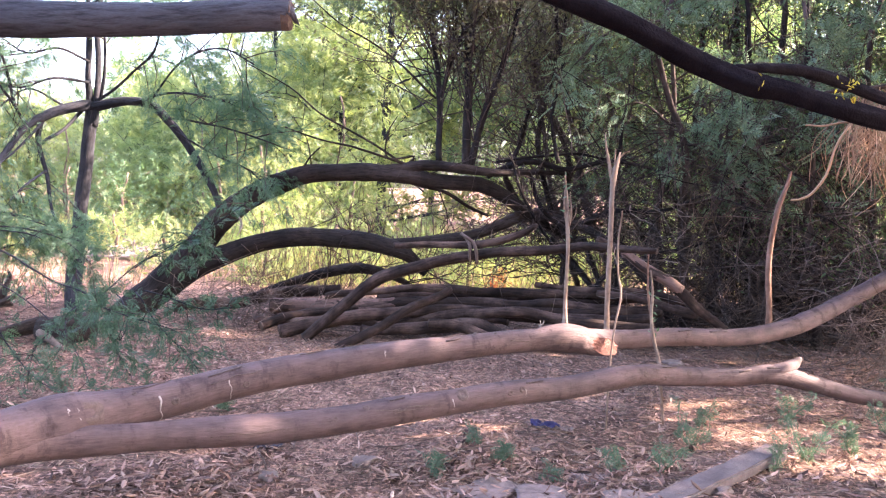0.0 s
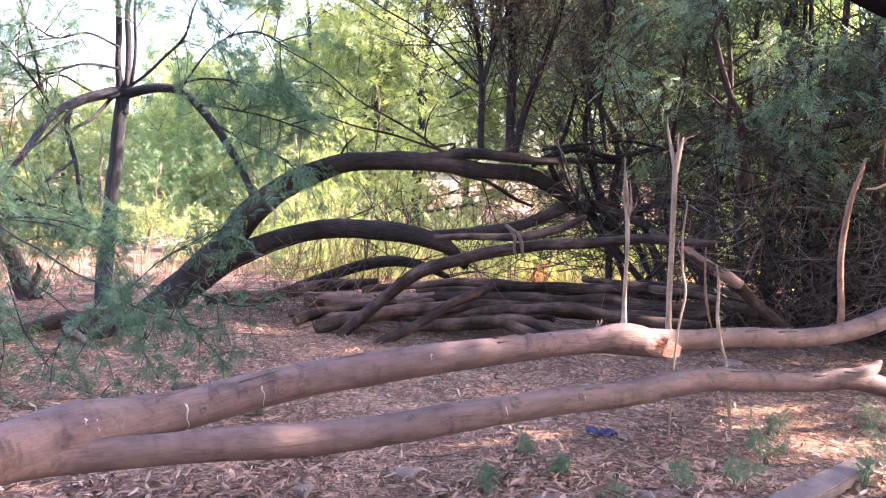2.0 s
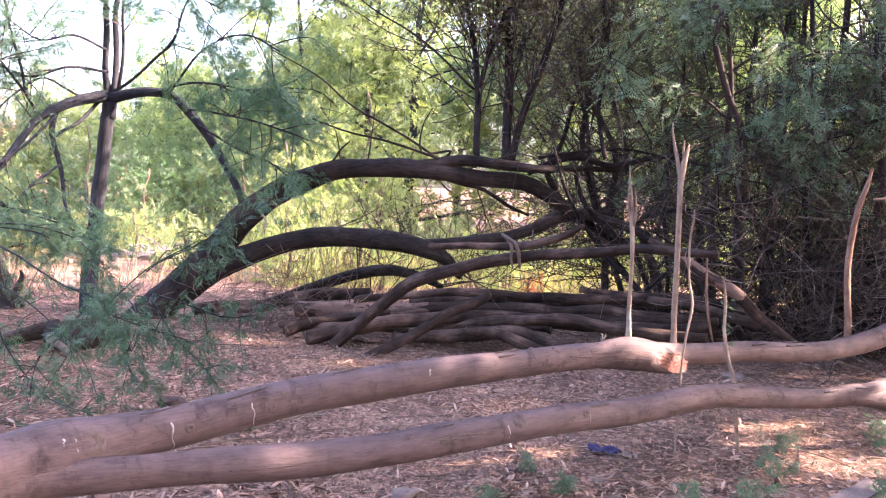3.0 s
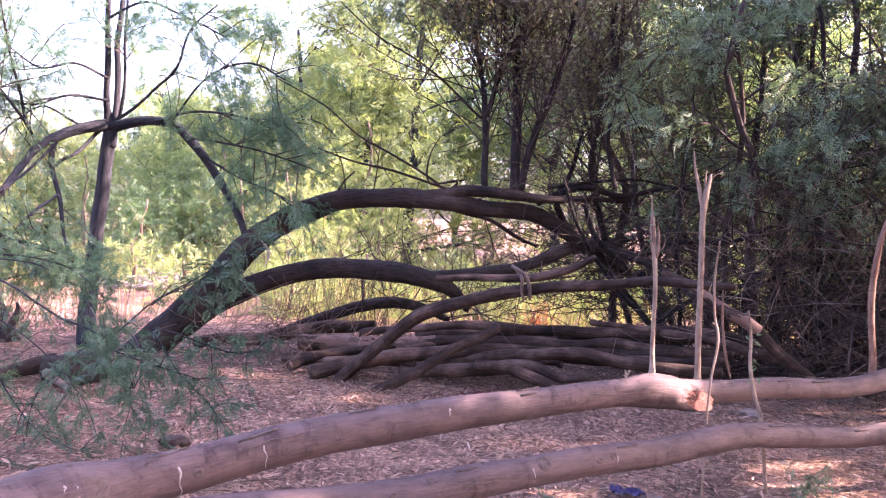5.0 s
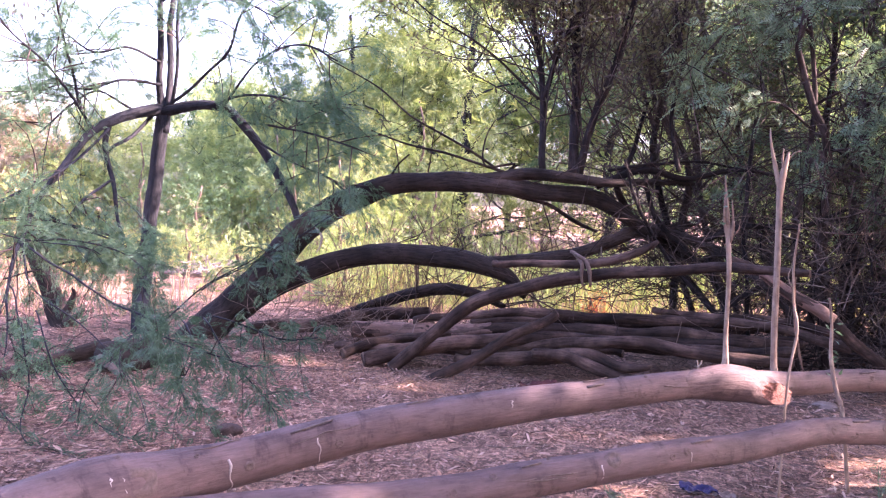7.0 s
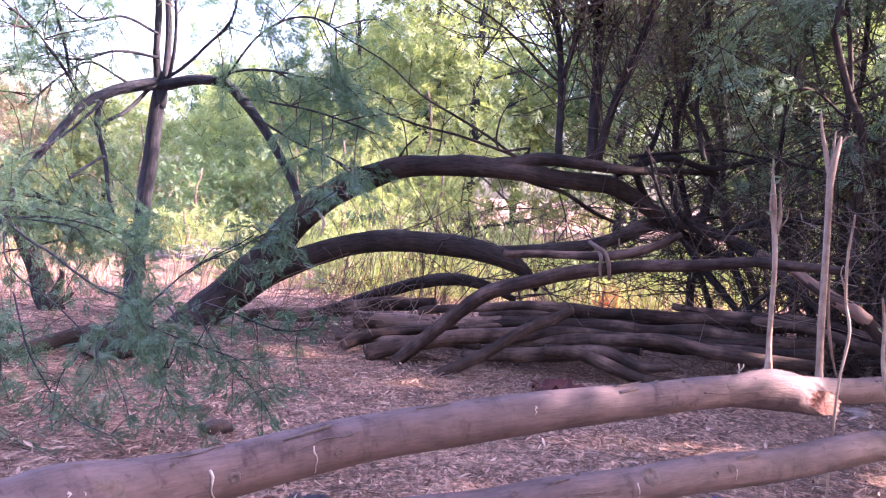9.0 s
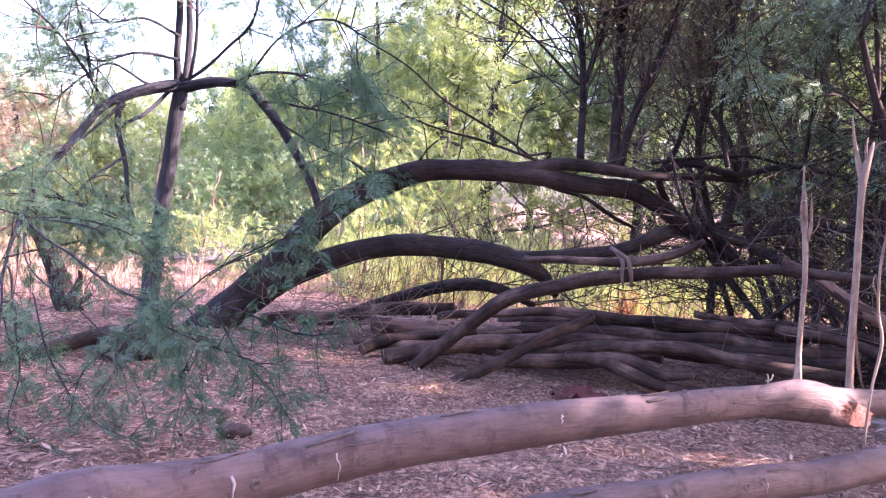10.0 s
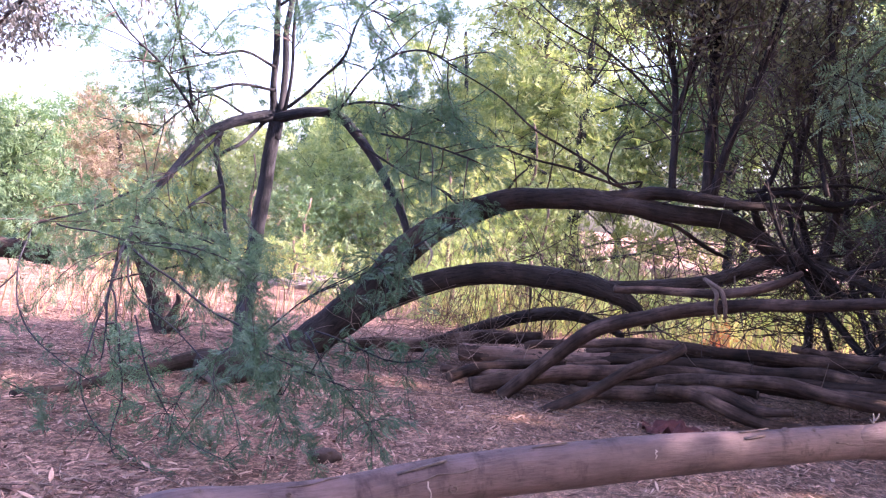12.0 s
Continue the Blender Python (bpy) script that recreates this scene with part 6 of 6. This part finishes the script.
# ---- litter ----
def litter():
    rng = np.random.default_rng(51)
    n = 120000
    xy = np.stack([rng.uniform(-6.5, 5.5, n), 2.4 + 9.0 * rng.random(n) ** 1.35], 1)
    keep = np.array([noise.noise((x * 0.9, y * 0.9, 2.0)) + 0.6 * noise.noise((x * 3.1, y * 3.1, 4.0)) + rng.normal() * 0.35 > -0.3 for x, y in xy])
    xy = xy[keep]
    at = np.array([(x, y, hills(x, y) + 0.004 + rng.random() * 0.014) for x, y in xy])
    m = len(at)
    az = rng.random(m) * 6.283
    d = np.stack([np.cos(az), np.sin(az), rng.normal(size=m) * 0.2], 1)
    d /= np.linalg.norm(d, axis=1)[:, None]
    up = np.stack([rng.normal(size=m) * 0.35, rng.normal(size=m) * 0.35, np.ones(m)], 1)
    w = np.cross(up, d)
    w /= np.linalg.norm(w, axis=1)[:, None]
    t = np.stack([d, w, np.cross(d, w)], 2)
    size = 0.018 + 0.07 * rng.random(m) ** 2.4
    t = t * size[:, None, None]
    t[:, :, 1] *= rng.uniform(0.6, 1.5, m)[:, None]
    g = Geo()
    g.stamp(DRY_V, DRY_F, t, at)
    k = 14000
    at = np.array([(x, y, hills(x, y) + 0.004 + rng.random() * 0.012) for x, y in zip(rng.uniform(-7, 7, k), rng.uniform(-6, 2.6, k))])
    g.stamp(DRY_V, DRY_F, t[:k], at)
    solo("leaf_litter", g, LITTER, "dry curled gum leaves covering the soil", "leaf litter", kind="stuff", smooth=False)
    g = Geo()
    n = 100000
    xy = np.stack([rng.uniform(-5.5, 4.5, n), 2.6 + 6.5 * rng.random(n) ** 1.5], 1)
    keep = np.array([noise.noise((x * 1.3, y * 1.3, 7.0)) + 0.5 * noise.noise((x * 4.0, y * 4.0, 1.0)) + rng.normal() * 0.22 > 0.02 for x, y in xy])
    keep &= (xy[:, 1] < 4.75) | (rng.random(n) < 0.4)
    xy = xy[keep]
    at = np.array([(x, y, hills(x, y) + 0.006 + 0.03 * rng.random()) for x, y in xy])
    m = len(at)
    t = turns_of(rng, m, np.array((0.0, 0, 0.0)), 1.0)
    t[:, 2, :] *= 0.5
    t = t * ((0.035 + 0.075 * rng.random(m) ** 1.6) * np.where(xy[:, 1] > 4.9, 0.7, 1.0))[:, None, None]
    t[:, :, 1] *= rng.uniform(0.9, 1.9, m)[:, None]
    g.stamp(CURL_V, CURL_F, t, at)
    solo("leaf_drift", g, LITTER, "drifts of long curled dry gum leaves", "leaf litter", kind="stuff", smooth=False)
    g = Geo()
    m = 42000
    xy = np.stack([rng.uniform(-5.0, 4.0, m), 4.2 + 4.8 * rng.random(m) ** 1.3], 1)
    at = np.array([(x, y, hills(x, y) + 0.005 + 0.018 * rng.random()) for x, y in xy])
    t = turns_of(rng, m, np.array((0.0, 0, 0.0)), 1.0)
    t[:, 2, :] *= 0.3
    t = t * (0.02 + 0.1 * rng.random(m) ** 2)[:, None, None]
    g.stamp([(0, 0.03, 0), (0, -0.03, 0), (0.5, -0.025, 0.04), (0.5, 0.025, 0.04), (1, 0, 0)], [(0, 1, 2, 3), (3, 2, 4)], t, at)
    solo("chaff", g, CHAFF, "fine dry stalks, bark crumbs and straw on soil", "chaff", kind="stuff", smooth=False)
    g = Geo()
    for i in range(1700):
        x, y = rng.uniform(-5.5, 5), rng.uniform(2.5, 11)
        a, ln = rng.random() * 6.283, 0.06 + 0.4 * rng.random() ** 2.2
        c = []
        for s in (-0.5, 0, 0.5):
            px, py = x + math.cos(a) * ln * s + rng.normal() * 0.03 * ln, y + math.sin(a) * ln * s + rng.normal() * 0.03 * ln
            c.append((px, py, hills(px, py) + 0.01 + rng.random() * 0.02, rng.uniform(0.0015, 0.0045)))
        tube(g, c, 4, 0.1)
    solo("fallen_twigs", g, DRY_TWIG, "small dry twigs scattered over the soil", "twigs", kind="stuff")


litter()


# ---- small things on the ground ----
def stone(x, y, size, flat, seed, label, sink=0.3, skin=None):
    """A rounded, chipped stone half sunk in the soil."""
    bm = bmesh.new()
    bmesh.ops.create_icosphere(bm, subdivisions=3, radius=1.0)
    for v in bm.verts:
        q = v.co * 1.3 + Vector((seed, seed * 2, 0))
        v.co *= 1 + 0.5 * noise.noise(q) + 0.16 * noise.noise(q * 3)
        v.co = Vector((v.co.x * size, v.co.y * size * 0.8, v.co.z * size * flat))
        v.co.z = min(v.co.z, size * flat * (0.6 + 0.12 * noise.noise(q * 2)))
    me = bpy.data.meshes.new("stone")
    bm.to_mesh(me)
    bm.free()
    me.shade_smooth()
    me.materials.append(skin or STONE)
    ob = new("stone", me)
    ob.location = (x, y, hills(x, y) + size * flat * (0.6 - sink))
    ob.rotation_euler = (0, 0, seed)
    return tagged(ob, label, "stone", "stones")


stone(-0.36, 4.5, 0.065, 0.55, 1.0, "pale flat stone among dry leaves")
stone(-0.79, 4.2, 0.055, 0.5, 2.0, "small pale stone among dry leaves")
stone(0.77, 4.37, 0.12, 0.2, 3.0, "flat pinkish stone slab", 0.3, SLAB)
stone(0.25, 4.1, 0.17, 0.16, 4.0, "broad flat earthy slab sunk in soil", 0.35, SLAB)
stone(0.5, 4.05, 0.15, 0.16, 5.2, "broad flat earthy slab sunk in soil", 0.35, SLAB)
stone(0.95, 4.0, 0.17, 0.14, 6.1, "flat yellowish slab sunk in soil", 0.3, SLAB)
stone(1.38, 4.2, 0.05, 0.7, 7.0, "small whitish stone beside the plank")
stone(1.5, 4.42, 0.04, 0.6, 8.0, "small grey stone on the soil")
stone(1.97, 7.5, 0.09, 0.4, 9.0, "pale flat stone behind the fallen log")
stone(1.75, 6.9, 0.06, 0.5, 10.0, "small pale stone behind the fallen log")
stone(2.35, 7.0, 0.07, 0.4, 11.0, "flat grey stone behind the fallen log")
stone(0.55, 4.85, 0.03, 0.6, 12.0, "small grey stone on the soil")
stone(-1.84, 5.83, 0.09, 0.7, 13.0, "dark earthy clod on the soil", 0.3, CLOD)
stone(-2.6, 7.0, 0.06, 0.5, 14.0, "small grey stone on the soil")


def plank():
    """A weathered squared plank, worn at its edges."""
    bm = bmesh.new()
    bmesh.ops.create_cube(bm, size=1.0)
    for v in bm.verts:
        v.co = Vector((v.co.x * 1.13, v.co.y * 0.13, v.co.z * 0.06))
    bmesh.ops.bevel(bm, geom=bm.edges[:], offset=0.008, segments=2, affect="EDGES")
    bmesh.ops.subdivide_edges(bm, edges=[e for e in bm.edges if e.calc_length() > 0.5], cuts=12)
    for v in bm.verts:
        v.co += Vector((0, 0.006, 0.004)) * noise.noise(v.co * 9)
    me = bpy.data.meshes.new("plank")
    bm.to_mesh(me)
    bm.free()
    me.materials.append(PLANK)
    ob = new("plank", me)
    ob.matrix_world = pose(1.41, 4.35, 0.045, 2, -3, 43)
    return tagged(ob, "weathered grey plank lying on the soil", "plank")


plank()


def rag(x, y, size, seed, material, label):
    """A crumpled scrap of plastic sheet."""
    n = 14
    v = []
    for j in range(n):
        for i in range(n):
            a, b = (i / (n - 1) - 0.5), (j / (n - 1) - 0.5)
            w = 1 - 0.5 * abs(noise.noise((a * 3 + seed, b * 3, 0)))
            z = 0.35 * max(0, noise.noise((a * 4 + seed, b * 4, 2))) + 0.18 * abs(noise.noise((a * 9, b * 9, seed)))
            v.append((x + a * size * w * 1.3, y + b * size * w, hills(x, y) + 0.01 + z * size))
    g = Geo()
    g.put(v, [(j * n + i, j * n + i + 1, (j + 1) * n + i + 1, (j + 1) * n + i) for j in range(n - 1) for i in range(n - 1)])
    return solo("plastic_scrap", g, material, label, "rubbish", origin=(x, y, 0))


rag(0.66, 5.36, 0.14, 1.0, BLUE_CLOTH, "crumpled dark blue plastic scrap on leaves")
rag(0.77, 5.3, 0.09, 4.0, STONE, "pale crumpled scrap beside blue plastic")
rag(-0.9, 4.72, 0.13, 6.0, DARK_SCRAP, "crumpled black scrap under the log")
rag(-1.15, 4.9, 0.14, 8.0, DARK_SCRAP, "crumpled black scrap under the log")
rag(0.0, 7.45, 0.32, 9.0, RED_SCRAP, "flat dark red scrap on the soil")


def tie():
    root = thing("cloth_tie", (0.3, 7.8, 0.85), "faded brown cloth strip tied round a pole", "cloth")
    for c in ([(0.16, 7.98, 1.01, 0.014), (0.2, 7.84, 0.99, 0.014), (0.26, 7.8, 0.95, 0.016), (0.29, 7.78, 0.87, 0.016), (0.3, 7.8, 0.76, 0.012)], [(0.18, 7.95, 1, 0.014), (0.23, 7.79, 0.93, 0.014), (0.23, 7.79, 0.83, 0.012), (0.25, 7.8, 0.75, 0.007)]):
        g = Geo()
        tube(g, c, 7, 0.02, 0.25, 0.004, c[0][2])
        part("strip", g, CLOTH, root)


tie()


def herb(x, y, h, rng, leaf):
    """A small feathery seedling: stems with many fine leaves."""
    root = thing("seedling", (x, y, hills(x, y)), "small feathery green seedling in dry leaves", "plant", "seedlings")
    lines = []
    for k in range(4):
        d = np.array((rng.normal() * 0.35, rng.normal() * 0.35, 1.0)) * h * rng.uniform(0.6, 1.0)
        b = np.array((x, y, hills(x, y)))
        c = [(*b, 0.003), (*(b + d * 0.5 + rng.normal(size=3) * 0.02), 0.0022), (*(b + d), 0.001)]
        g = Geo()
        tube(g, c, 4, 0.05)
        part("stem", g, HERB_LEAF, root)
        lines.append(spine(c, 0.03)[:, :3])
    g = Geo()
    n = int(40 + 190 * h)
    at, way = points_along(lines, rng, n, 0.012, 0.1)
    g.stamp(PLUME_V, PLUME_F, sized(turns_of(rng, n, way * 0.3, 0.8), rng, 0.03, 0.065), at)
    tagged(part("foliage", g, leaf, root, "", False), kind="stuff")


rng = np.random.default_rng(61)
for x, y, h in ((1.43, 5.0, 0.28), (2.0, 4.75, 0.36), (2.3, 4.9, 0.2), (0.32, 4.55, 0.14), (0.02, 4.3, 0.12), (1.15, 4.5, 0.16), (0.9, 4.42, 0.14), (1.75, 4.55, 0.2), (2.2, 5.6, 0.2), (-1.29, 5.4, 0.14), (-2.39, 5.7, 0.22), (1.62, 5.5, 0.16), (2.7, 5.3, 0.22), (-3.3, 5.6, 0.25), (-2.8, 6.4, 0.2), (0.55, 4.3, 0.1), (0.2, 4.95, 0.1), (3.1, 5.9, 0.25)):
    herb(x, y, h, rng, HERB_LEAF)

# ---- hanging dry vines at the thicket's edge ----
vines = thing("dry_vine", (2.9, 6.6, 2.1), "bundle of orange-brown dry vines hanging from a branch", "vine")
for c in ([(3.02, 6.6, 2.11, 0.01), (2.79, 6.5, 1.85, 0.01), (2.72, 6.5, 1.61, 0.01), (2.61, 6.5, 1.46, 0.01), (2.49, 6.5, 1.42, 0.008)], [(3.15, 6.6, 2.02, 0.008), (2.88, 6.55, 2, 0.008), (2.66, 6.5, 1.95, 0.008), (2.56, 6.5, 1.96, 0.006)]):
    g = Geo()
    tube(g, c, 5, 0.05, 0, 0.02, 3.0)
    part("vine", g, VINE_SKIN, vines)
g = Geo()
for k in range(150):
    a = np.array((3.12 + rng.normal() * 0.1, 6.6 + rng.normal() * 0.12, 2.12 + rng.normal() * 0.07))
    c, q = [(*a, 0.003)], a.copy()
    for s in range(4):
        q = q + np.array((rng.normal() * 0.07, rng.normal() * 0.07, -rng.uniform(0.04, 0.2)))
        c.append((*q, 0.0028))
    tube(g, c, 3, 0.08)
tagged(part("strand_mass", g, VINE_SKIN, vines), kind="stuff")
g = Geo()
tube(g, [(5.2, 7.6, 2.9, 0.03), (4.2, 7.0, 2.5, 0.025), (3.2, 6.65, 2.28, 0.02), (2.7, 6.55, 2.2, 0.012)], 8, 0.08, 0.1, 0.02, 2.0)
part("carrying_branch", g, TWIG_BARK, vines)

# ---- yellow leaves caught on the overhanging branch ----
g = Geo()
n = 26
spots = np.array([(0.567, 1.660, 1.659), (0.718, 1.680, 1.626), (0.752, 1.700, 1.636)])
at = spots[rng.integers(0, 3, n)] + rng.normal(size=(n, 3)) * np.array((0.004, 0.006, 0.013))
g.stamp(FLAT_V, FLAT_F, sized(turns_of(rng, n, np.array((0, 0, -0.6)), 0.8), rng, 0.008, 0.016), at)
tagged(part("yellow_foliage", g, YELLOW_LEAF, over, "small yellow leaves", False), kind="stuff")

# ---- pale sprig on the fallen tree and a rust-red plant beyond the stack ----
sprig = thing("dry_sprig", (0.58, 5.18, 0.62), "tiny bleached sprig standing on the log", "sprig")
for c in ([(0.58, 5.17, 0.6, 0.004), (0.583, 5.175, 0.645, 0.003), (0.577, 5.175, 0.67, 0.002)], [(0.582, 5.172, 0.638, 0.003), (0.595, 5.17, 0.655, 0.0025), (0.598, 5.17, 0.672, 0.0015)], [(0.58, 5.173, 0.632, 0.003), (0.568, 5.17, 0.645, 0.002)]):
    g = Geo()
    tube(g, c, 5, 0.01, 0.2, 0.002, c[1][0])
    part("stem", g, PALE_WOOD, sprig)
tree("bush", rng, (0.66, 11.7, hills(0.66, 11.7)), 0.42, 0.012, ORANGE_LEAF, "small rust-red dry bush in the grass", "bush", template=(TUFT_V, TUFT_F), leaves=200, size=(0.04, 0.08), limbs=9, spread=0.5, first=0.2, wood=DRY_TWIG, scatter=0.05, group="bushes")

# ---- pale debris beyond the arching tree ----
tangle("debris_pile", rng, (-4.7, 14.6, 0.12), (0.55, 0.4, 0.13), 120, (0.15, 0.6), 0.018, PALE_WOOD, "low pile of bleached sticks and rubble", "debris", 0.0, 5)

rng = np.random.default_rng(71)
for i in range(16):
    x, y = -5.0 + rng.normal() * 0.5, 14.8 + rng.normal() * 0.35
    stone(x, y, rng.uniform(0.06, 0.2), rng.uniform(0.5, 0.9), i * 1.7 + 20, "bleached chunk of rubble in the sunny clearing", 0.2, PALE_WOOD)

# ---- fresh straw and upright stalks ----
g = Geo()
# patches at (1.9, 6.1) and (2.6, 5.6) stand in for sunlit soil
for cx, cy, r, m in ((-1.1, 7.45, 0.6, 700), (1.9, 6.1, 0.45, 350), (2.6, 5.6, 0.5, 300), (3.4, 7.6, 0.3, 300)):
    at = np.stack([cx + rng.normal(size=m) * r, cy + rng.normal(size=m) * r * 0.5, np.zeros(m)], 1)
    at[:, 2] = [hills(x, y) + 0.012 + rng.random() * 0.03 for x, y, z in at]
    g.stamp([(0, 0.008, 0), (0, -0.008, 0), (0.5, -0.009, 0.05), (0.5, 0.009, 0.05), (1, 0, 0.0)], [(0, 1, 2, 3), (3, 2, 4)], sized(turns_of(rng, m, np.array((0.0, 0, 0.0)), 1.0) * np.array((1, 1, 1)), rng, 0.08, 0.22) * np.array((1, 1, 0.18))[None, :, None], at)
solo("straw_patch", g, STRAW, "loose orange straw, two patches standing in for sunlit soil", "straw", kind="stuff", smooth=False)
tangle("dry_stalks", rng, (-1.0, 10.2, 0.6), (1.7, 0.5, 0.25), 260, (0.6, 1.4), 0.004, DRY_TWIG, "thin upright dry stalks behind the arches", "dry stalks", 3.0)
tangle("dry_stalks", rng, (-5.0, 9.8, 0.4), (1.5, 0.6, 0.2), 130, (0.5, 1.0), 0.0035, DRY_TWIG, "thin upright dry stalks round the stump", "dry stalks", 3.0)
